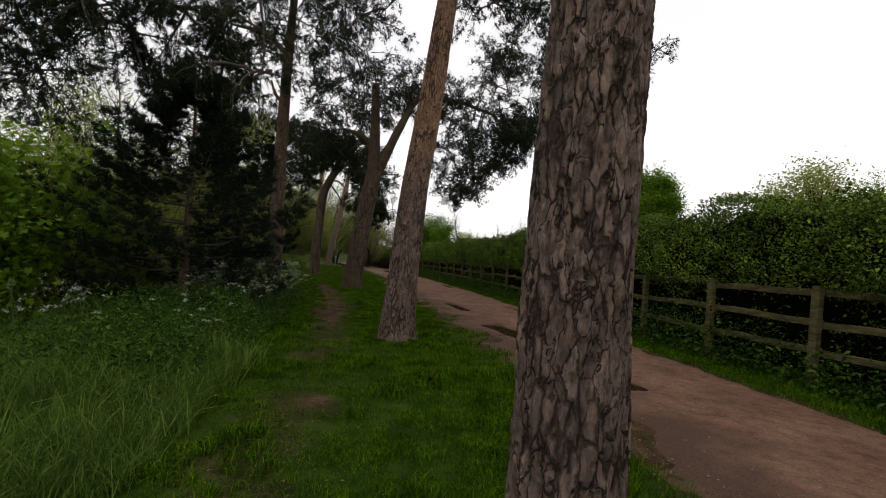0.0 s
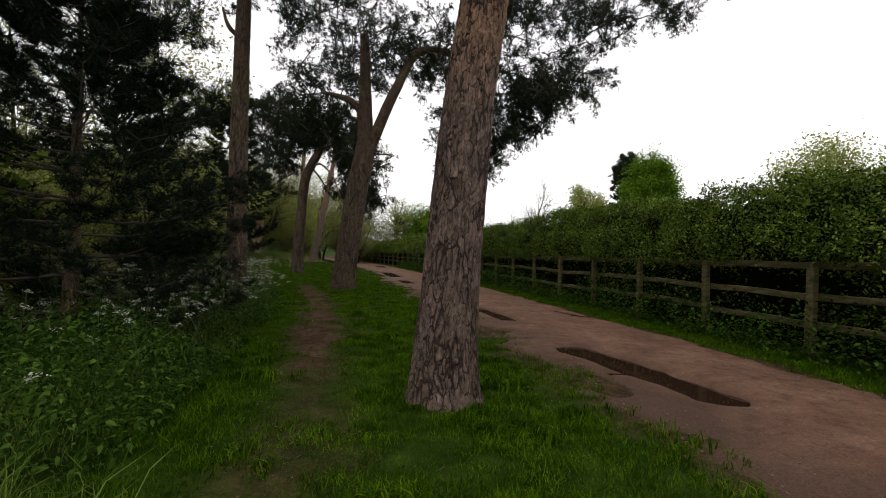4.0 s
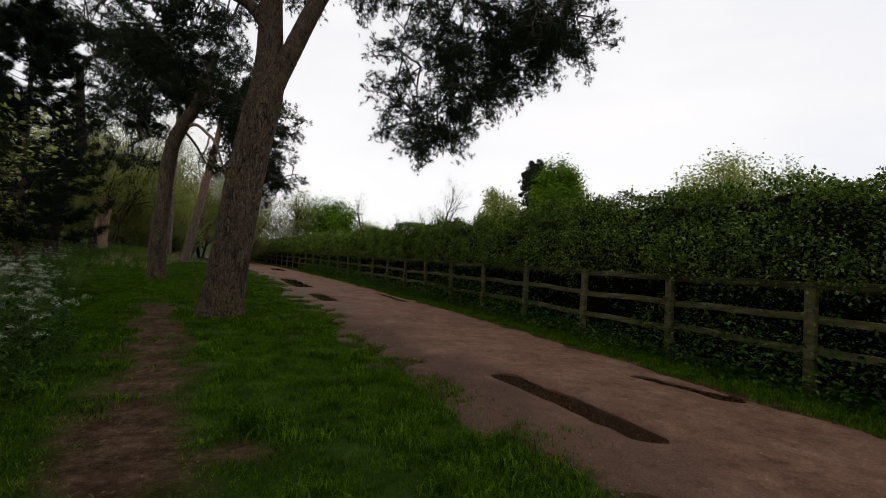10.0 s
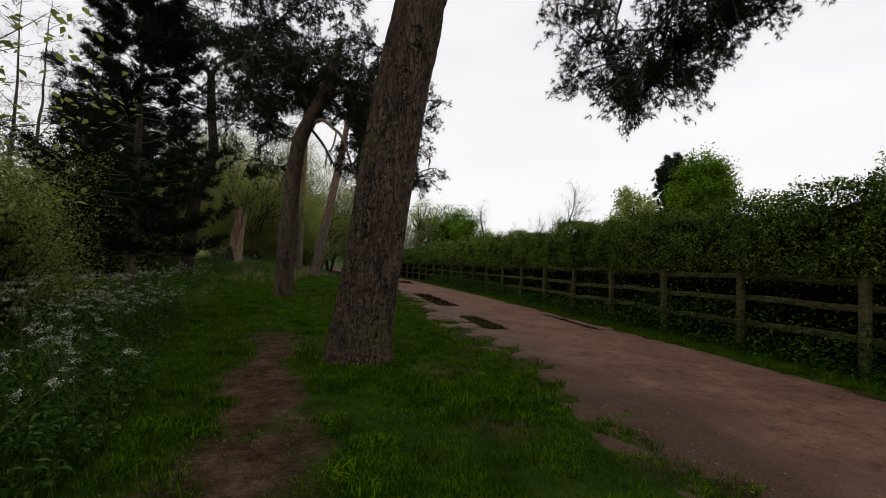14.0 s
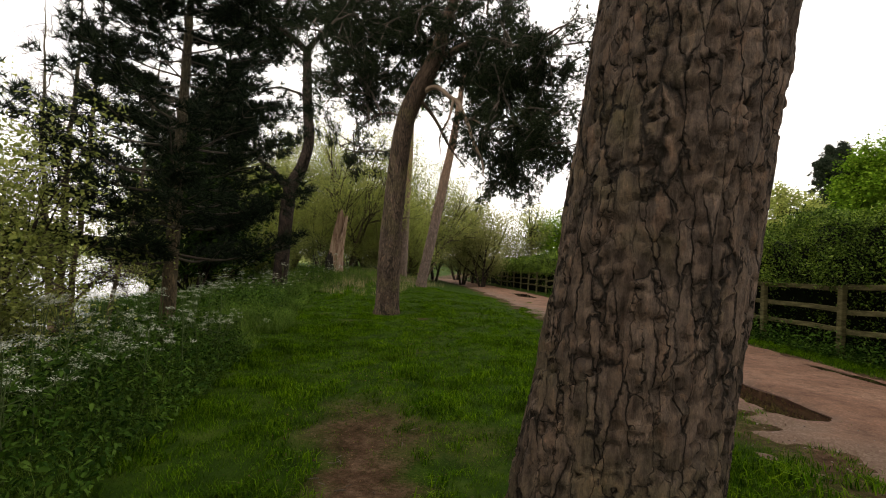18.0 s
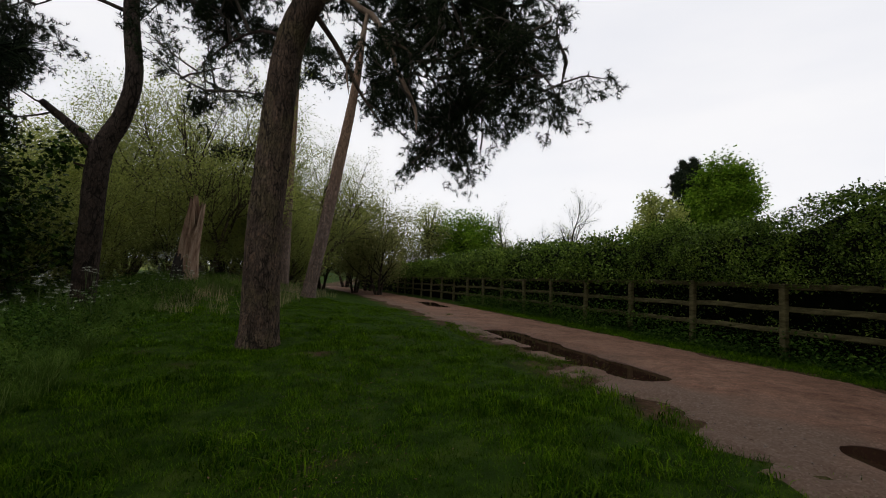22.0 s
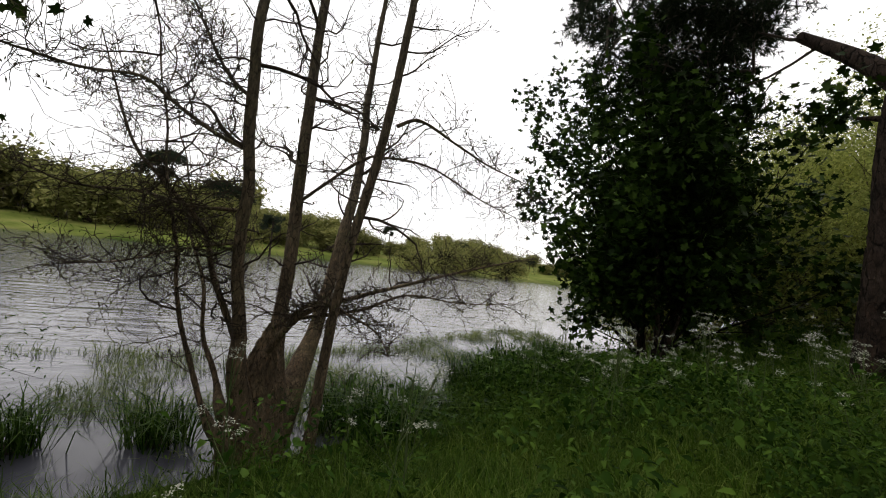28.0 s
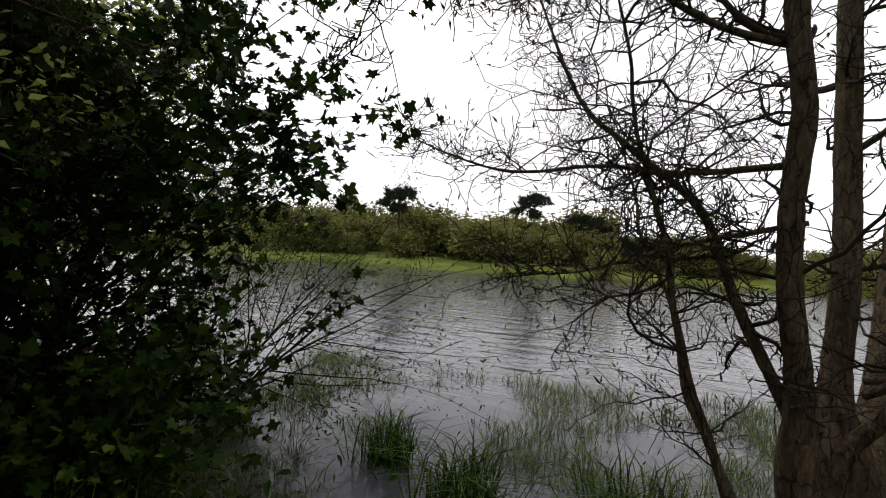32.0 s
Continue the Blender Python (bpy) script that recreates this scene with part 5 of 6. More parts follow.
# dark forked tree on the bank
pine("dark-stemmed forked pine leaning on the bank", [(-13.35, 33.0, -0.3, 0.34), (-13.25, 32.9, 0.3, 0.27), (-13.0, 32.6, 1.9, 0.235), (-12.75, 32.35, 3.6, 0.225), (-12.35, 32.35, 4.5, 0.19), (-12.15, 32.35, 5.4, 0.175), (-12.3, 32.35, 6.6, 0.165), (-12.45, 32.35, 8.6, 0.14)], BARK_DARK,
     limbs=[([(-12.78, 32.35, 3.6, 0.13), (-13.2, 32.25, 4.1, 0.11), (-13.9, 32.1, 4.7, 0.07)],), ([(-12.8, 32.35, 3.3, 0.05), (-13.2, 32.2, 3.4, 0.02)],), ([(-12.45, 32.35, 8.5, 0.12), (-13.6, 32.3, 9.4, 0.09), (-15.2, 32.3, 10.0, 0.04)],), ([(-12.45, 32.35, 8.5, 0.11), (-11.9, 32.4, 9.1, 0.08), (-10.8, 32.6, 9.6, 0.04)],), ([(-12.3, 32.35, 6.9, 0.05), (-13.4, 32.2, 7.2, 0.03), (-14.3, 32.2, 6.9, 0.015)],)],
     masses=[M((-14.9, 32.4, 9.8), (2.4, 1.8, 0.9), 52), M((-10.7, 32.8, 9.6), (1.7, 1.7, 0.8), 40), M((-15.5, 31.5, 6.0), (1.9, 1.9, 1.1), 84, lift=-0.3), M((-12.6, 32.6, 10.6), (2.0, 2.0, 0.8), 34), M((-15.6, 31.8, 4.8), (1.2, 1.2, 0.7), 22, lift=-0.2)], seed=19, near=False, size=1.15)
# pine just outside the first view, whose boughs hang into it
pine("pine with long drooping boughs over the weeds", [(-5.6, 2.2, -0.3, 0.32), (-5.6, 2.2, 0.5, 0.26), (-5.5, 2.3, 4, 0.22), (-5.3, 2.4, 9, 0.1)], BARK_BROWN,
     limbs=[([(-5.45, 2.4, 4.6, 0.07), (-5.2, 4.0, 5.2, 0.05), (-5.0, 5.6, 4.9, 0.03), (-4.9, 6.3, 4.2, 0.015)],), ([(-5.4, 2.4, 5.6, 0.08), (-4.6, 4.6, 6.3, 0.06), (-3.6, 6.6, 6.3, 0.04), (-3.3, 7.4, 5.6, 0.02)],)],
     masses=[M((-6.1, 6.7, 3.8), (0.7, 0.8, 0.5), 10, lift=-0.5), M((-5.1, 6.7, 4.4), (1.0, 0.8, 0.3), 14, lift=-0.5), M((-3.8, 6.7, 4.8), (0.9, 0.8, 0.3), 12, lift=-0.5), M((-3.0, 6.7, 4.0), (0.5, 0.8, 0.3), 6, lift=-0.5), M((-6.6, 6.7, 4.5), (0.8, 0.8, 0.4), 10, lift=-0.5), M((-5.0, 5.9, 4.7), (0.9, 0.7, 0.8), 14, lift=-0.8), M((-5.9, 5.2, 5.2), (1.0, 0.9, 0.8), 14, lift=-0.6), M((-3.3, 7.2, 6.0), (1.1, 0.7, 0.5), 16, lift=-0.6), M((-4.2, 6.6, 6.6), (1.4, 0.9, 0.6), 40), M((-2.4, 8.6, 7.4), (1.5, 0.9, 0.7), 40), M((-1.9, 9.4, 6.4), (0.9, 0.8, 0.4), 6, lift=-0.5)], seed=20, near=False, size=0.9)


def young_pine(label, x, y, tall, wide, seed, clear=0.4, trunk_r=0.09, step_z=0.42):
    """A bushy young pine with whorls of upswept shoots."""
    r = np.random.default_rng(seed)
    z0 = float(on_land(x, y))
    ob = thing("young_pine", label, "tree", "young pines on the bank", at=(x, y, z0))
    part("trunk", plain_limb("trunk", [(0, 0, -0.15, trunk_r * 1.25), (0.03, 0, 0.5, trunk_r), (0, 0.04, tall * 0.55, trunk_r * 0.6), (0, 0, tall, 0.012)], BARK_WILLOW, 16, 0.05, seed), ob)
    out, tips = [], []
    z = clear
    while z < tall - 0.2:
        f = (z - clear) / (tall - clear)
        L = wide * (1 - f) ** 0.7 * (0.75 + 0.25 * min(1, f * 5)) + 0.2
        turn = r.random() * 6.3
        count = int(r.integers(5, 7))
        for k in range(count):
            a = turn + (k + r.uniform(-0.25, 0.25)) * 2 * math.pi / count
            reach = L * r.uniform(0.7, 1.05)
            way = np.array([math.cos(a), math.sin(a), 0])
            root = np.array([0, 0, z + r.normal(0, 0.06)])
            rise = reach * (0.02 + 0.5 * f)
            arm = smooth_line([np.r_[root, 0.017 * (1.5 - f)], np.r_[root + way * reach * 0.5 + [0, 0, rise * 0.5 - 0.05 * reach], 0.012 * (1.4 - f)], np.r_[root + way * reach + [0, 0, rise + 0.10 * reach], 0.005]], 9)
            out.append((arm, 1))
            for q in range(3, 9):
                for side in (-1, 1):
                    turned = a + side * r.uniform(0.5, 1.0)
                    twig = np.array([math.cos(turned), math.sin(turned), r.uniform(0.0, 0.35)])
                    grow(r, arm[q, :3], twig, reach * r.uniform(0.16, 0.34), 0.006, 0, out, tips, 0.3, 0.5)
            tips += [(arm[q, :3], way + [0, 0, 0.5]) for q in range(5, 9)]
        z += step_z * (0.8 + 0.4 * r.random())
    part("branchwork", branch_mesh("branchwork", out, TWIG), ob, kind="stuff")
    part("crown", mesh_of("crown", *needles_at(r, tips, BRUSH, 1.0, 2, 0.05), NEEDLES_DARK), ob, "long dark green needles", kind="stuff")
    return ob


young_pine("bushy dark young pine on the bank", -5.7, 10.2, 5.2, 2.5, 31, 0.25, 0.10, 0.30)
young_pine("broad dark young pine above the cow parsley", -9.5, 23.8, 7.6, 1.85, 33, 1.55, 0.11, 0.40)
young_pine("dense dark young pine near the water", -9.6, 18.6, 4.6, 1.7, 34, 0.5)


def broadleaf(name, label, x, y, tall, wide, seed, leaf_mat, leaves, leaf_size, bark_mat, stems=1, stem_r=0.09, depth=3, template=LEAF, z=None, thin=1.0, lean=(0, 0), kids=(3, 5), reach=0.16, start=0.3, lift=0.25, fork_spread=0.35, group="", spread_angle=0.75):
    """A broadleaved tree or shrub: stems, branches and leaves."""
    r = np.random.default_rng(seed)
    ob = thing(name, label, "shrub" if "bush" in name else "tree", group, at=(x, y, float(on_land(x, y)) if z is None else z))
    out, tips = [], []
    for s in range(stems):
        a = 2 * math.pi * (s + 0.5 * r.random()) / stems
        sp = fork_spread if stems > 1 else 0.06
        d = np.array([math.cos(a) * sp + lean[0], math.sin(a) * sp + lean[1], 1.0])
        base = np.array([math.cos(a), math.sin(a), 0]) * (stem_r * 1.3 if stems > 1 else 0)
        H = tall * r.uniform(0.42, 0.56)
        own, _ = [], None
        grow(r, base - [0, 0, 0.15], d, H, stem_r, depth, own, tips, 0.3, lift, kids, spread_angle, wide, start)
        part("trunk", plain_limb("trunk", own[0][0], bark_mat, 12 if stem_r < 0.15 else 8, max(0.08, tall * 0.02), seed + s), ob)
        out += own[1:]
    part("branchwork", branch_mesh("branchwork", out, bark_mat, thin), ob, kind="stuff")
    part("crown", mesh_of("crown", *leaves_at(r, [t[0] for t in tips], leaves, reach, leaf_size, template), leaf_mat), ob, kind="stuff")
    return ob


broadleaf("sycamore_tree", "young sycamore with bright fresh green leaves", -8.1, 8.5, 4.3, 0.56, 41, LIME_LEAF, 8000, 0.14, BARK_WILLOW, 5, 0.045, 2, LOBED, reach=0.25, start=0.08, fork_spread=0.32)
broadleaf("sycamore_tree", "dark leafy sycamore sapling over the water", -12.25, 20.85, 5.4, 0.56, 42, BACKLIT_LEAF, 11000, 0.12, BARK_DARK, 8, 0.035, 2, LOBED, reach=0.13, lean=(-0.06, 0.05), start=0.08)
broadleaf("bramble_bush", "low dark leafy bush at the water's edge", -12.5, 21.9, 1.7, 0.6, 45, BACKLIT_LEAF, 5200, 0.09, BARK_DARK, 9, 0.016, 2, LOBED, reach=0.12, start=0.03, fork_spread=0.8, lift=0.0)
broadleaf("hawthorn_tree", "dense small tree on the bank, leaves coloured dark as if backlit", -15.8, 31.8, 5.6, 0.64, 43, BACKLIT_LEAF, 24000, 0.14, BARK_DARK, 7, 0.05, 2, LOBED, reach=0.18, start=0.03, spread_angle=0.6, fork_spread=0.34)
broadleaf("willow_bush", "thin spreading willow bush leaning over the lake", -14.3, 20.4, 3.8, 0.6, 44, HERB, 9000, 0.055, BARK_DARK, 9, 0.022, 2, NARROW, lean=(-0.05, 0.75), fork_spread=0.75, reach=0.12, lift=0.1, z=-0.9)


# weed mound, spread thickly so its dark green stands for the tree's shade too
n = 17000
wr = np.random.default_rng(47)
wx, wy = -14.3 + wr.normal(0, 1.5, n), 29.9 + wr.normal(0, 1.3, n)
hump = 0.95 * layers(wx * 0.9, wy * 0.9, 48)
keep = (from_walk(wx, wy) > 1.2) & (wx > shore_x(wy) + 0.2)
wx, wy, hump = wx[keep], wy[keep], hump[keep]
n = len(wx)
shade_weeds = part("shade_weeds", mesh_of("shade_weeds", *spread(ovate_template(), np.c_[wx, wy, on_land(wx, wy) + hump * wr.random(n) + 0.03], turns(wr.random(n) * 6.3, 0.3 + wr.normal(0, 0.4, n), wr.normal(0, 0.4, n)), 0.03 + 0.07 * wr.random(n) ** 1.5), HERB))
tagged(shade_weeds, "nettles and weeds under the dark leafy tree", "weeds", kind="stuff")


# the many-stemmed lakeside tree
def stems_tree():
    r = np.random.default_rng(51)
    ob = thing("lakeside_tree", "many-stemmed bare lakeside tree with sparse young leaves", "tree", at=(-13.45, 25.85, -0.72))
    lines = [[(-0.25, -0.05, -0.1, 0.13), (0.0, -0.2, 1.2, 0.07), (0.15, -0.25, 2.65, 0.058), (0.2, -0.25, 4.0, 0.05), (0.3, -0.25, 8.5, 0.006)],
             [(-0.5, 0.1, -0.1, 0.16), (-0.62, 0.03, 0.9, 0.095), (-0.7, 0.06, 2.0, 0.08), (-0.75, 0.1, 3.6, 0.066), (-0.9, 0.2, 8.8, 0.008)],
             [(-0.6, 0.15, -0.1, 0.17), (-1.45, 0.5, 1.07, 0.10), (-2.05, 0.7, 2.5, 0.082), (-2.35, 0.8, 3.3, 0.07), (-3.1, 1.05, 8.2, 0.008)],
             [(-0.1, -0.15, -0.1, 0.07), (0.05, -0.5, 0.7, 0.04), (0.0, -0.75, 1.6, 0.03), (-0.1, -0.95, 2.6, 0.018), (0.0, -1.3, 4.2, 0.004)],
             [(-0.45, -0.1, -0.1, 0.07), (-0.8, -0.5, 0.8, 0.042), (-1.1, -0.8, 1.7, 0.03), (-1.5, -1.1, 2.6, 0.016), (-1.8, -1.6, 3.8, 0.004)]]
    part("bole", bark_trunk("bole", [(-0.35, 0.0, -0.3, 0.36), (-0.36, 0.0, 0.1, 0.27), (-0.4, 0.02, 0.45, 0.21), (-0.43, 0.03, 0.8, 0.14), (-0.46, 0.04, 1.1, 0.02)], BARK_WILLOW, 48, 0.025, (0.05, 0.2), 0.03, 69), ob)
    out, tips = [], []
    boughs = [[(-0.2, 0.05, 0.88, 0.05), (-0.09, 0.33, 1.26, 0.04), (-0.37, 0.84, 1.44, 0.032), (-0.70, 1.40, 1.60, 0.026), (-1.16, 2.33, 1.86, 0.018), (-1.63, 3.36, 2.11, 0.008)],
              [(-0.2, 0.08, 1.1, 0.03), (0.06, 0.44, 1.39, 0.022), (0.04, 0.71, 1.30, 0.018), (0.01, 0.99, 1.15, 0.012), (-0.01, 1.14, 0.94, 0.006)],
              [(-0.1, -0.1, 0.75, 0.045), (-0.07, -0.43, 1.47, 0.036), (-0.13, -0.60, 1.93, 0.03), (-0.18, -0.98, 2.31, 0.024), (-0.24, -1.28, 2.65, 0.019), (-0.36, -1.66, 3.57, 0.006)],
              [(0.05, -0.21, 2.11, 0.026), (-0.01, -0.69, 2.10, 0.02), (-0.08, -1.10, 2.17, 0.017), (-0.14, -1.62, 2.17, 0.013), (-0.20, -2.08, 2.31, 0.01), (-0.25, -2.54, 2.52, 0.005)],
              [(0.13, -0.24, 2.60, 0.026), (0.21, -0.55, 2.71, 0.022), (0.34, -0.82, 2.86, 0.019), (0.46, -1.00, 2.97, 0.016), (0.58, -1.35, 2.92, 0.014), (0.73, -2.01, 2.95, 0.009), (0.73, -2.23, 2.62, 0.004)],
              [(0.15, -0.25, 3.02, 0.026), (0.04, -0.54, 3.28, 0.02), (-0.03, -0.9, 3.9, 0.008)],
              [(-0.76, 0.10, 2.3, 0.026), (-0.29, 0.68, 2.76, 0.02), (-0.30, 0.96, 2.84, 0.017), (-0.44, 1.45, 2.84, 0.014), (-0.60, 2.10, 2.60, 0.009), (-0.75, 2.62, 2.48, 0.004)],
              [(0.06, -0.19, 1.85, 0.018), (0.06, -0.65, 1.74, 0.014), (0.19, -1.12, 1.58, 0.01), (0.22, -1.51, 1.54, 0.004)],
              [(-0.3, 0.1, 1.15, 0.026), (-0.17, 0.82, 1.32, 0.02), (-0.40, 1.32, 1.49, 0.015), (-0.65, 1.96, 1.44, 0.01), (-0.81, 2.68, 1.47, 0.004)]]
    for k, l in enumerate(lines):
        ln = smooth_line(l, 22)
        wob = np.cumsum(r.normal(0, 0.020, (22, 2)), 0)
        wob -= np.linspace(0, 1, 22)[:, None] * wob[-1]
        ln[:, :2] += wob
        ln[3:, 3] *= 0.82 if k < 3 else 0.55
        l = [tuple(q) for q in ln]
        part("stem", bark_trunk("stem", l, BARK_WILLOW, 28, 0.035, (0.04, 0.12), 0.008, 70 + k), ob)
        s = smooth_line(l, 26)
        for q in range(8, 26, 2):
            a = r.random() * 6.3
            grow(r, s[q, :3], (math.cos(a) - 0.6, math.sin(a) * 1.3, r.uniform(0.0, 0.6)), r.uniform(0.6, 1.1), max(0.007, s[q, 3] * 0.3), 2, out, tips, 1.7, 0.25, (3, 5), 0.7, 0.55, 0.2)
        for q in range(5, 26):
            for _ in range(2):
                a = r.random() * 6.3
                grow(r, s[q, :3], (math.cos(a) - 0.35, math.sin(a), r.uniform(-0.2, 0.5)), r.uniform(0.3, 0.85) * (1.0 if q > 9 else 0.7), max(0.004, s[q, 3] * 0.16), 1, out, tips, 1.7, 0.3, (3, 5), 0.75, 0.5, 0.2)
    for k, l in enumerate(boughs):
        l = [(*q[:3], q[3] * 0.75) for q in l]
        part("branch", bark_trunk("branch", l, BARK_WILLOW, 10, 0.035, (0.04, 0.12), 0.004, 90 + k), ob)
        s = smooth_line(l, 30)
        for q in range(4, 30):
            for _ in range(2):
                a = r.random() * 6.3
                grow(r, s[q, :3], (math.cos(a), math.sin(a), r.uniform(-0.5, 0.7)), r.uniform(0.15, 0.5), max(0.0035, s[q, 3] * 0.3), 1, out, tips, 1.8, 0.35, (3, 5), 0.75, 0.55, 0.15)
    part("branchwork", branch_mesh("branchwork", out, BARK_WILLOW, 1.35), ob, kind="stuff")
    buds = np.array([t[0] for t in tips])
    part("young_leaves", mesh_of("young_leaves", *leaves_at(r, buds, 9000, 0.03, 0.045, NARROW, -0.5), BUD), ob, "small opening buds", kind="stuff")
    return ob


stems_tree()
sap = thing("sapling", "slender leaning bare sapling at the water's edge", "tree", at=(-13.35, 26.35, -0.6))
sap_line = [(0, 0, -0.1, 0.06), (0.08, 0.05, 0.8, 0.045), (0.16, 0.14, 1.7, 0.042), (0.24, 0.38, 3.25, 0.036), (0.3, 0.7, 7.4, 0.006)]
part("trunk", bark_trunk("trunk", sap_line, BARK_WILLOW, 24, 0.035, (0.04, 0.12), 0.005, 81), sap)
sr, so, st = np.random.default_rng(82), [], []
for q in smooth_line(sap_line, 34)[8:]:
    a = sr.random() * 6.3
    grow(sr, q[:3], (math.cos(a) - 0.5, math.sin(a) + 0.2, 0.25), sr.uniform(0.25, 0.75), 0.007, 1, so, st, 0.9, 0.3, (3, 5), 0.7, 0.5, 0.2)
bough = [(0.26, 0.42, 2.86, 0.018), (0.2, 0.63, 2.96, 0.015), (0.06, 1.02, 2.85, 0.012), (0.03, 1.37, 2.71, 0.009), (-0.12, 1.87, 2.62, 0.004)]
part("branch", bark_trunk("branch", bough, BARK_WILLOW, 10, 0.035, (0.04, 0.12), 0.003, 83), sap)
for q in smooth_line(bough, 22)[4:]:
    a = sr.random() * 6.3
    grow(sr, q[:3], (math.cos(a), math.sin(a), sr.uniform(-0.4, 0.6)), sr.uniform(0.15, 0.45), 0.004, 1, so, st, 1.0, 0.3, (3, 5), 0.7, 0.5, 0.2)
part("branchwork", branch_mesh("branchwork", so, BARK_WILLOW, 1.3), sap, kind="stuff")
part("young_leaves", mesh_of("young_leaves", *leaves_at(sr, [t[0] for t in st], 1500, 0.03, 0.04, NARROW, -0.5), BUD), sap, "small opening buds", kind="stuff")

for x, y, s, turn in ((-11.5, 21.5, 0.8, 100), (-11.0, 22.0, 0.95, 220), (-11.9, 22.0, 0.9, 320), (-11.3, 20.9, 1.0, 30)):
    copy_thing(sap, pose(x, y, float(on_land(x, y)), 0, 0, turn) @ Matrix.Diagonal((s, s, s, 1)))

# broken stump
stump = thing("tree_stump", "tall broken tree stump with bare reddish wood", "stump", at=(-13.75, 38.3, 0.6))
sl_ = smooth_line([(0, 0, -0.1, 0.44), (0.03, -0.05, 0.5, 0.36), (0.18, -0.22, 1.5, 0.30), (0.36, -0.42, 2.3, 0.27), (0.5, -0.55, 3.3, 0.25)], 60)
sv, sf = tube(sl_, 48)
sv = sv.reshape(60, 48, 3)
sa = np.arange(48) * 2 * math.pi / 48
split = layers(np.cos(sa) * 2.2 + 4, np.sin(sa) * 2.2 + 4, 15)
axis = sl_[:, None, :3]
ribs = layers(np.cos(sa)[None] * 5 + 9 + 0 * sl_[:, :1], np.sin(sa)[None] * 5 + 9 + sl_[:, 2:3] * 0.35, 16)
sv = axis + (sv - axis) * (0.72 + 0.56 * ribs)[..., None]
ragged = 1.5 * np.clip(split - 0.3, 0, 1) + 0.9 * hash01(np.arange(48) // 3, np.zeros(48), 5)
sv[-30:, :, 2] -= np.linspace(0, 1, 30)[:, None] ** 1.5 * ragged[None]
part("bare_wood", mesh_of("bare_wood", sv.reshape(-1, 3), sf, REDWOOD, True), stump)
part("rotten_base", bark_trunk("rotten_base", [(-0.05, -0.05, -0.1, 0.45), (-0.04, -0.08, 0.3, 0.39), (0.0, -0.12, 0.8, 0.35), (0.04, -0.16, 1.2, 0.26)], SCORCHED, 30, 0.04, (0.07, 0.2), 0.04, 18), stump, "black rotten wood at the foot")

# willow thickets behind, just coming into leaf
proto = broadleaf("willow_tree", "sparse willow thicket in pale spring leaf", -15.2, 43.0, 8.5, 0.62, 61, SPRING_LEAF, 40000, 0.085, BARK_WILLOW, 6, 0.10, 3, LEAF, reach=0.2, thin=1.4, group="willows behind the bank", fork_spread=0.5)
proto2 = broadleaf("willow_tree", "leafy light green willow behind the stump", -17.8, 38.6, 5.5, 0.62, 62, SPRING_LEAF, 34000, 0.085, BARK_WILLOW, 9, 0.05, 2, LEAF, reach=0.26, thin=1.2, group="willows behind the bank", start=0.04)
proto3 = broadleaf("alder_tree", "leafy green tree beyond the bank", -8.6, 53.0, 6.5, 0.62, 63, FAR_LEAF, 14000, 0.12, BARK_DARK, 3, 0.10, 2, LEAF, reach=0.36, group="trees at the end of the path", start=0.15)
for q, x, y, s, turn in ((proto, -20.5, 46, 1.05, 70), (proto, -12.5, 50, 1.0, 160), (proto, -24, 41, 0.9, 250), (proto, -17.5, 52, 1.15, 20), (proto2, -21.8, 36.4, 0.95, 120), (proto2, -17.2, 35.6, 0.8, 300), (proto2, -20.4, 39.6, 1.1, 200), (proto2, -24.0, 44, 1.2, 90), (proto2, -13.2, 43.4, 0.8, 15), (proto2, -15.8, 46.5, 1.1, 220), (proto2, -19.3, 42.6, 1.2, 330), (proto2, -11.0, 16.2, 0.75, 50), (proto2, -10.0, 12.0, 0.8, 10), (proto2, -9.2, 14.2, 0.7, 100), (proto2, -10.4, 9.4, 0.8, 190), (proto2, -10.2, 21.6, 0.62, 140), (proto, -13.2, 14.6, 0.7, 200), (proto, -13.6, 18.4, 0.55, 90), (proto, -11.4, 16.6, 0.95, 33), (proto2, -24.5, 48, 1.3, 10), (proto2, -15.6, 40.6, 0.75, 280), (proto2, -16.2, 37.4, 0.6, 75), (proto2, -18.6, 33.8, 0.7, 160), (proto2, -12.6, 46.0, 0.9, 120), (proto3, -10.6, 56, 1.0, 250), (proto3, -16.5, 55, 1.1, 10), (proto3, -20, 54, 1.0, 77),
                         (proto3, -13.5, 58, 1.2, 90), (proto3, -10.5, 62, 1.3, 200), (proto3, -17, 63, 1.4, 300), (proto3, -6.2, 66, 1.0, 20), (proto3, -22, 60, 1.5, 130), (proto3, -28, 55, 1.4, 60), (proto3, -31, 46, 1.3, 240), (proto3, -14, 72, 1.6, 15)):
    c = copy_thing(q, pose(x, y, float(on_land(x, y)), 0, 0, turn) @ Matrix.Diagonal((s, s, s * 0.98, 1)))

# ---- trees beyond the hedge and far away ----
field = broadleaf("hawthorn_tree", "small light green hawthorn beyond the hedge", 4.5, 88, 7.2, 0.62, 64, LIME_LEAF, 22000, 0.11, BARK_WILLOW, 6, 0.08, 2, LEAF, reach=0.2, group="trees beyond the hedge", start=0.12, fork_spread=0.5)
bare = broadleaf("bare_tree", "bare twiggy tree on the skyline", 26, 125, 19, 0.64, 65, SPRING_LEAF, 900, 0.3, BARK_DARK, 1, 0.32, 4, LEAF, reach=0.4, group="trees beyond the hedge", thin=1.6, kids=(3, 5))


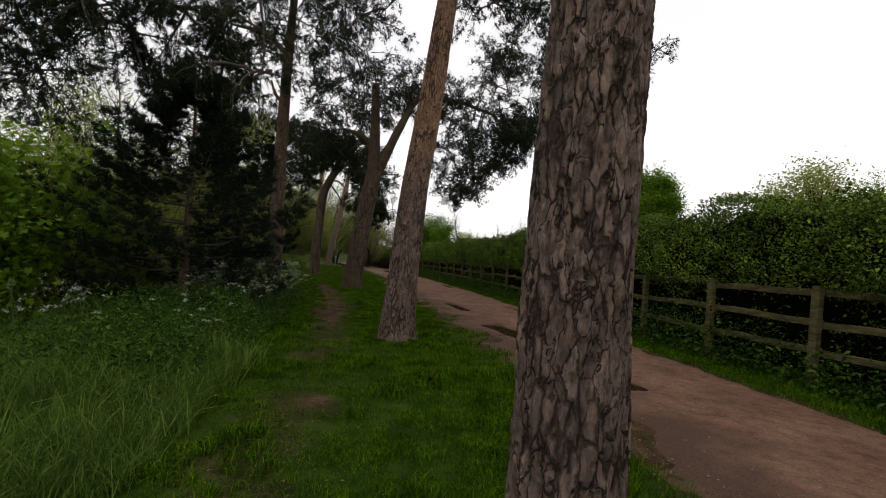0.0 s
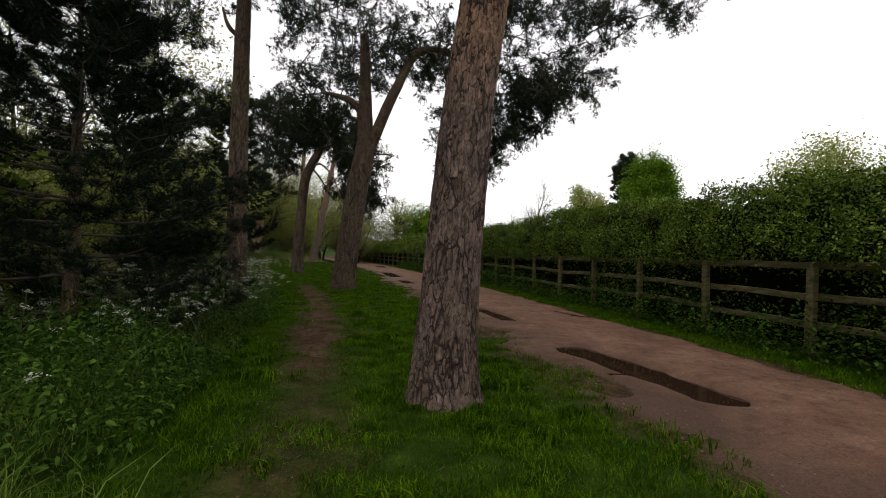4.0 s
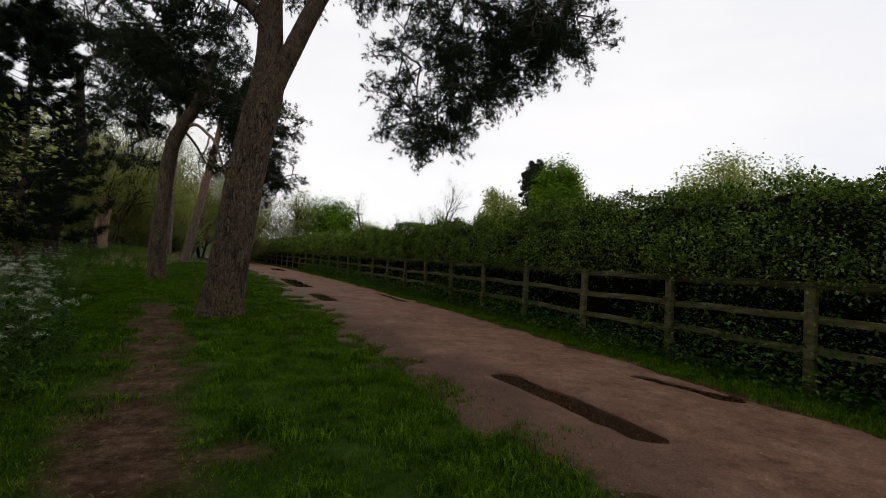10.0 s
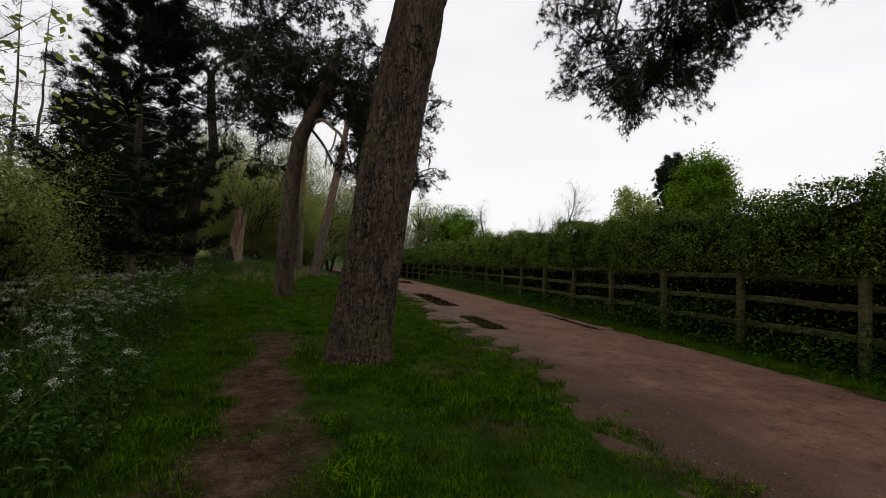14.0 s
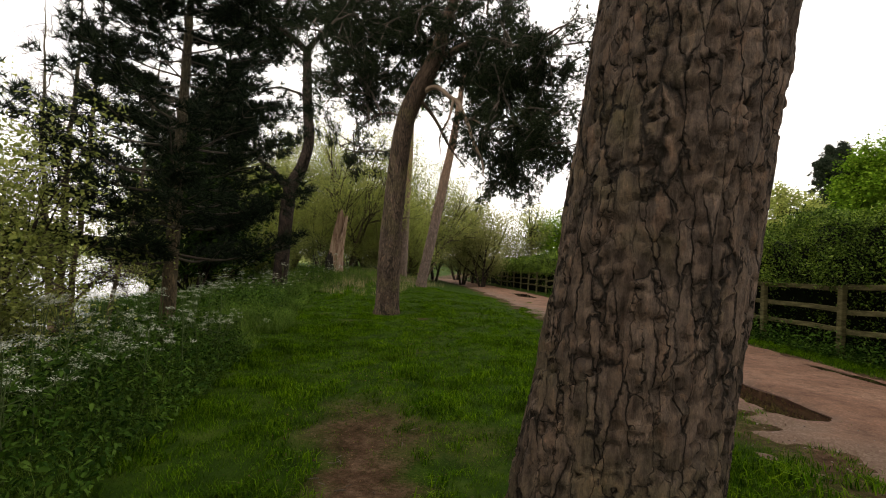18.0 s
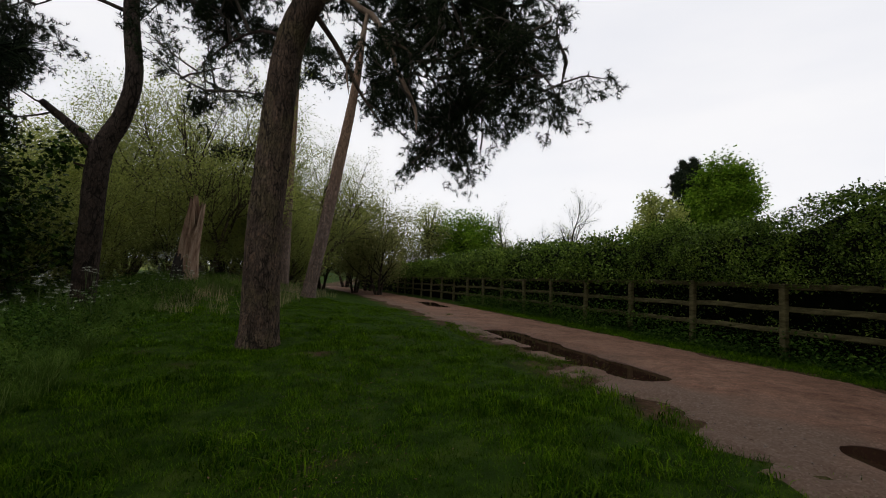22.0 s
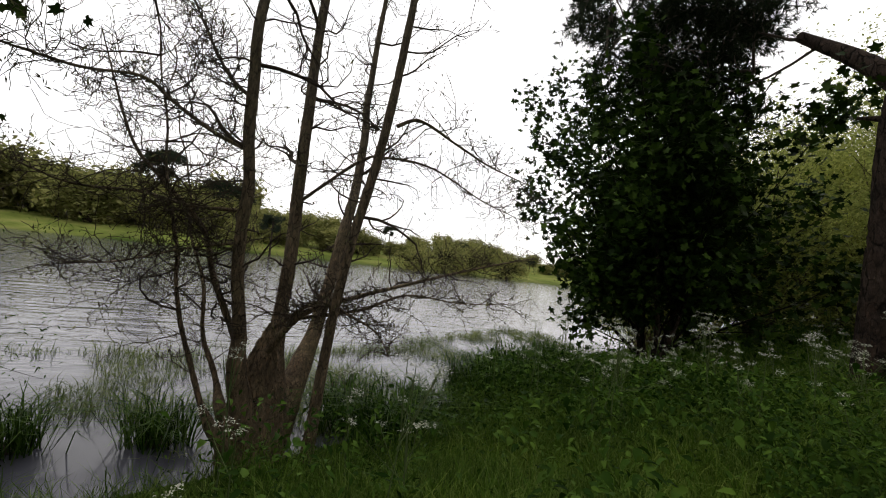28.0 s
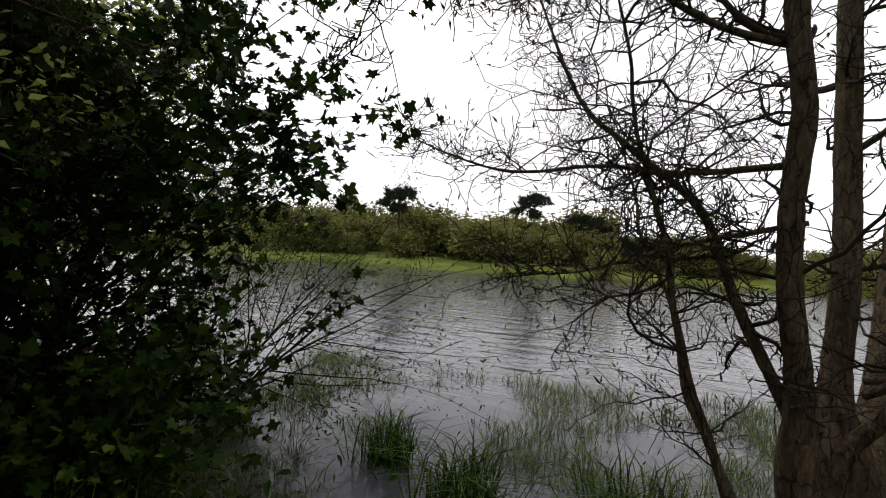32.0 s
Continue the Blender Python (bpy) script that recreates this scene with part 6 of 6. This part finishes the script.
def round_tree(name, label, x, y, mid, radii, seed, leaf_mat, leaves, leaf_size, clumps=90, group="trees beyond the hedge"):
    """A tree with a full rounded crown: limbs run out to clumps of leaves."""
    r = np.random.default_rng(seed)
    z0 = float(on_land(x, y))
    ob = thing(name, label, "tree", group, at=(x, y, z0))
    wide = max(radii[:2])
    part("trunk", plain_limb("trunk", [(0, 0, -0.2, wide * 0.09), (0.1, 0, mid * 0.5, wide * 0.07), (0, 0.1, mid + radii[2] * 0.4, wide * 0.02)], BARK_DARK, 8, 0.5, seed), ob)
    q = r.normal(0, 1, (clumps, 3))
    q /= np.linalg.norm(q, axis=1, keepdims=True)
    q[:, 2] = np.maximum(q[:, 2], -0.75)
    c = q * np.array(radii) * r.uniform(0.5, 1.0, (clumps, 1)) + np.array([0, 0, mid])
    limbs = [(np.c_[np.array([[0, 0, mid - radii[2] * 0.5 * r.random()], p * 0.5 + np.array([0, 0, mid * 0.5]), p]), [wide * 0.03, wide * 0.02, wide * 0.006]], 1) for p in c]
    part("branchwork", branch_mesh("branchwork", limbs, BARK_DARK), ob, kind="stuff")
    part("crown", mesh_of("crown", *leaves_at(r, c, leaves, wide * 0.15, leaf_size), leaf_mat), ob, kind="stuff")
    return ob


round_tree("lime_tree", "large round tree in bright green leaf beyond the hedge", 42.5, 95.5, 14.8, (5.0, 5.0, 7.6), 66, LIME_LEAF, 34000, 0.45, 160)
round_tree("willow_tree", "broad light green willow dome beyond the hedge", 43.8, 54.6, 8.6, (6.4, 6.0, 6.8), 67, SPRING_LEAF, 30000, 0.32, 120)
round_tree("hawthorn_tree", "round light green hawthorn at the end of the hedge", -1.8, 67.0, 4.7, (3.2, 3.2, 3.0), 69, LIME_LEAF, 18000, 0.22, 80)
round_tree("hawthorn_tree", "low yellow-green hawthorn at the end of the hedge", 3.6, 82.0, 4.2, (2.6, 2.6, 2.4), 73, SPRING_LEAF, 8000, 0.17, 50)
round_tree("hawthorn_tree", "loose olive green thorn tree behind the path's end", -5.4, 66.0, 5.2, (2.2, 2.2, 3.4), 74, SPRING_LEAF, 6000, 0.16, 60)
for far_x, far_y, high, broad, kind_seed in ((-196, 76, 9.0, 10.0, 75), (-214, 92, 8.0, 9.0, 76), (-186, 62, 6.0, 8.0, 77), (-205, 108, 7.0, 9.0, 78)):
    round_tree("willow_tree", "distant olive green willow dome across the lake", far_x, far_y, high * 0.8, (broad, broad, high), kind_seed, FAR_LEAF, 5000, 0.7, 70, "woodland across the lake")
round_tree("field_tree", "small round olive green tree beyond the hedge", 25.1, 82.6, 9.0, (3.8, 3.8, 4.2), 68, SPRING_LEAF, 9000, 0.4, 40)
for q, x, y, s, turn in ((field, 17, 95, 1.0, 60), (field, 22, 22, 0.75, 80),
                         (bare, 19, 122, 0.62, 100), (bare, 31, 130, 0.6, 200), (bare, 12, 118, 0.5, 30), (bare, 2, 66, 0.42, 160), (field, 62, 60, 2.4, 20), (field, 30, 100, 1.0, 200), (field, 8, 100, 0.9, 100)):
    copy_thing(q, pose(x, y, float(on_land(x, y)), 0, 0, turn) @ Matrix.Diagonal((s, s, s, 1)))
pine("tall dark conifer on the skyline", [(41.5, 101, 0, 0.5), (41.5, 101, 12, 0.4), (41.8, 101, 24, 0.1)], BARK_DARK, masses=[M((41.6, 101, 22.6), (1.9, 1.9, 1.6), 46, radius=0.08), M((41.2, 101, 20.0), (3.0, 3.0, 2.0), 80, radius=0.08), M((41.8, 101, 16.6), (3.8, 3.6, 2.4), 90, radius=0.08), M((41.6, 101, 12.4), (4.0, 3.8, 2.6), 70, radius=0.08)],
     shift=(-0.4, 1.4), seed=71, near=False, far_detail=(10, 0.6), repeat=1, size=3.0, needles=FAR_DARK, templates=COARSE)

fr = np.random.default_rng(91)
far_a = broadleaf("far_tree", "distant woodland tree across the lake", -178, 0, 13, 0.62, 92, FAR_LEAF, 3600, 0.95, BARK_DARK, 4, 0.2, 1, LEAF, reach=1.3, group="woodland across the lake", start=0.05, fork_spread=0.45)
far_b = pine("distant dark pine across the lake", [(-170, 10, float(on_land(-170, 10)), 0.35), (-170, 10, 9, 0.2), (-170, 10, 12, 0.08)], BARK_DARK, masses=[M((-170, 10, 10.6), (4.0, 4.0, 1.3), 16, radius=0.06), M((-170.5, 9, 8.4), (3.4, 3.4, 0.9), 8, radius=0.06)], seed=93, near=False, far_detail=(8, 0.6), repeat=1, size=4.2, needles=FAR_DARK, templates=COARSE)
far_b_at = Matrix.Translation((170, -10, -float(on_land(-170, 10))))
for k in range(170):
    y = fr.uniform(-190, 190)
    back = fr.uniform(40, 125) if k > 24 else fr.uniform(26, 40)
    x = float(far_shore_x(np.array(y))) - back
    s = fr.uniform(0.55, 1.25) * (1.0 + 0.45 * (y < -10)) * (0.8 + 0.5 * float(layers(np.array(y * 0.03), np.array(2.0), 5)))
    m = pose(x, y, float(on_land(x, y)) - 0.3, 0, 0, fr.uniform(0, 360)) @ Matrix.Diagonal((s * 1.2, s * 1.2, s * fr.uniform(0.7, 1.25), 1))
    if k % 10 == 0:
        copy_thing(far_b, m @ far_b_at)
    elif back > 36:
        copy_thing(far_a, m)


# ---- lake edge: sedge tussocks and reeds ----
er = np.random.default_rng(101)
SEDGE = [blade_tuft(er, 300, 0.58, 0.006, 1.1, 2, 0.13) for _ in range(2)]
for k, (x, y, s) in enumerate(((-13.9, 23.9, 1.0), (-14.1, 25.0, 1.05), (-14.6, 26.75, 1.35), (-13.9, 27.1, 1.2), (-15.0, 27.6, 1.0), (-15.9, 28.6, 1.3), (-14.3, 23.0, 0.9), (-13.9, 21.4, 0.8), (-16.5, 29.3, 1.5), (-17.2, 30.1, 1.6), (-16.1, 30.3, 1.4), (-17.9, 31.0, 1.5), (-15.4, 28.9, 1.3))):
    ob = thing("sedge_tussock", "dark green sedge tussock at the water's edge", "sedge", "tussocks at the water's edge", at=(x, y, max(float(on_land(x, y)), WATER - 0.08)))
    part("foliage", mesh_of("foliage", *spread(SEDGE[k % 2], np.array([[0, 0, 0.0]]), turns(np.array([k * 1.1]), np.zeros(1), np.zeros(1)), np.array([s])), HERB), ob, kind="stuff")
    part("root_clump", plain_limb("root_clump", [(0, 0, -0.12, 0.16 * s), (0, 0, 0.02, 0.15 * s), (0.01, 0, 0.10, 0.10 * s), (0.01, 0.01, 0.15, 0.02)], TWIG, 14, 0.03, 300 + k), ob, "matted brown dead stalks")
REED_TUFT = [blade_tuft(er, 6, 0.36, 0.0045, 1.0, 2, 0.07) for _ in range(4)]
n = 13000
y = er.uniform(14, 34, n)
x = shore_x(y) - 0.1 - 5.0 * er.random(n) ** 1.1
keep = layers(x * 1.0, y * 1.0, 33) > 0.47
x, y = x[keep], y[keep]
z = np.full(len(x), WATER - 0.12)
pk = er.integers(0, 4, len(x))
reeds = part("reeds", mesh_of("reeds", *joined([spread(t, np.c_[x, y, z][pk == k], turns(er.random((pk == k).sum()) * 6.3, er.normal(0, 0.2, (pk == k).sum()), er.normal(0, 0.2, (pk == k).sum())), er.uniform(0.5, 1.15, (pk == k).sum())) for k, t in enumerate(REED_TUFT)]), REED))
tagged(reeds, "thin pale green reeds standing in shallow water", "reeds", kind="stuff")

# ---- small litter on the path and the trail ----
pr = np.random.default_rng(111)
n = 2200
y = pr.uniform(1, 34, n)
u = pr.random(n) ** 1.6
x = path_left(y) - 0.2 + u * 3.2
dry = pools(x, y) < 0.05
x, y = x[dry], y[dry]
n = len(x)
bm_v = np.array([[1, 0, 0], [-0.5, 0.8, 0], [-0.6, -0.7, 0], [0.1, 0.1, 0.6], [0, 0, -0.4]], float)
bm_f = np.array([[0, 1, 3], [1, 2, 3], [2, 0, 3], [1, 0, 4], [2, 1, 4], [0, 2, 4]])
peb = part("pebbles", mesh_of("pebbles", *spread((bm_v, bm_f), np.c_[x, y, on_land(x, y) * 0 + 0.014], turns(pr.random(n) * 6.3, pr.normal(0, 0.2, n), pr.normal(0, 0.2, n)), pr.uniform(0.004, 0.016, n)), STONE))
tagged(peb, "loose small pale stones on the gravel", "pebbles", kind="stuff")
n = 900
y = pr.uniform(0, 30, n)
x = np.where(pr.random(n) < 0.5, trail_x(y) + pr.normal(0, 0.35, n), path_left(y) + pr.normal(0.1, 0.4, n))
lit = [tube(np.c_[np.array([[-0.5, 0, 0], [0, 0.06, 0.03], [0.5, 0, 0]]), [0.05, 0.06, 0.03]], 3)]
litter = part("twig_litter", mesh_of("twig_litter", *spread(lit[0], np.c_[x, y, on_land(x, y) + 0.012], turns(pr.random(n) * 6.3, pr.normal(0, 0.06, n), pr.normal(0, 0.1, n)), pr.uniform(0.02, 0.075, n)), TWIG))
tagged(litter, "fallen twigs and needles scattered on bare soil", "litter", kind="stuff")
n = 13000
y = pr.uniform(0, 31, n)
where = pr.random(n)
x = np.where(where < 0.55, trail_x(y) + pr.normal(0, 0.42, n), np.where(where < 0.8, path_left(y) + pr.normal(-0.1, 0.5, n), path_right(y) + pr.normal(0, 0.2, n)))
leaf_fall = part("leaf_litter", mesh_of("leaf_litter", *spread(LEAF, np.c_[x, y, on_land(x, y) + 0.018], turns(pr.random(n) * 6.3, pr.normal(0, 0.25, n), pr.normal(0, 0.25, n)), 0.007 + 0.024 * pr.random(n) ** 1.8), DEAD_LEAF))
tagged(leaf_fall, "fallen brown leaves scattered on the trodden soil", "litter", kind="stuff")
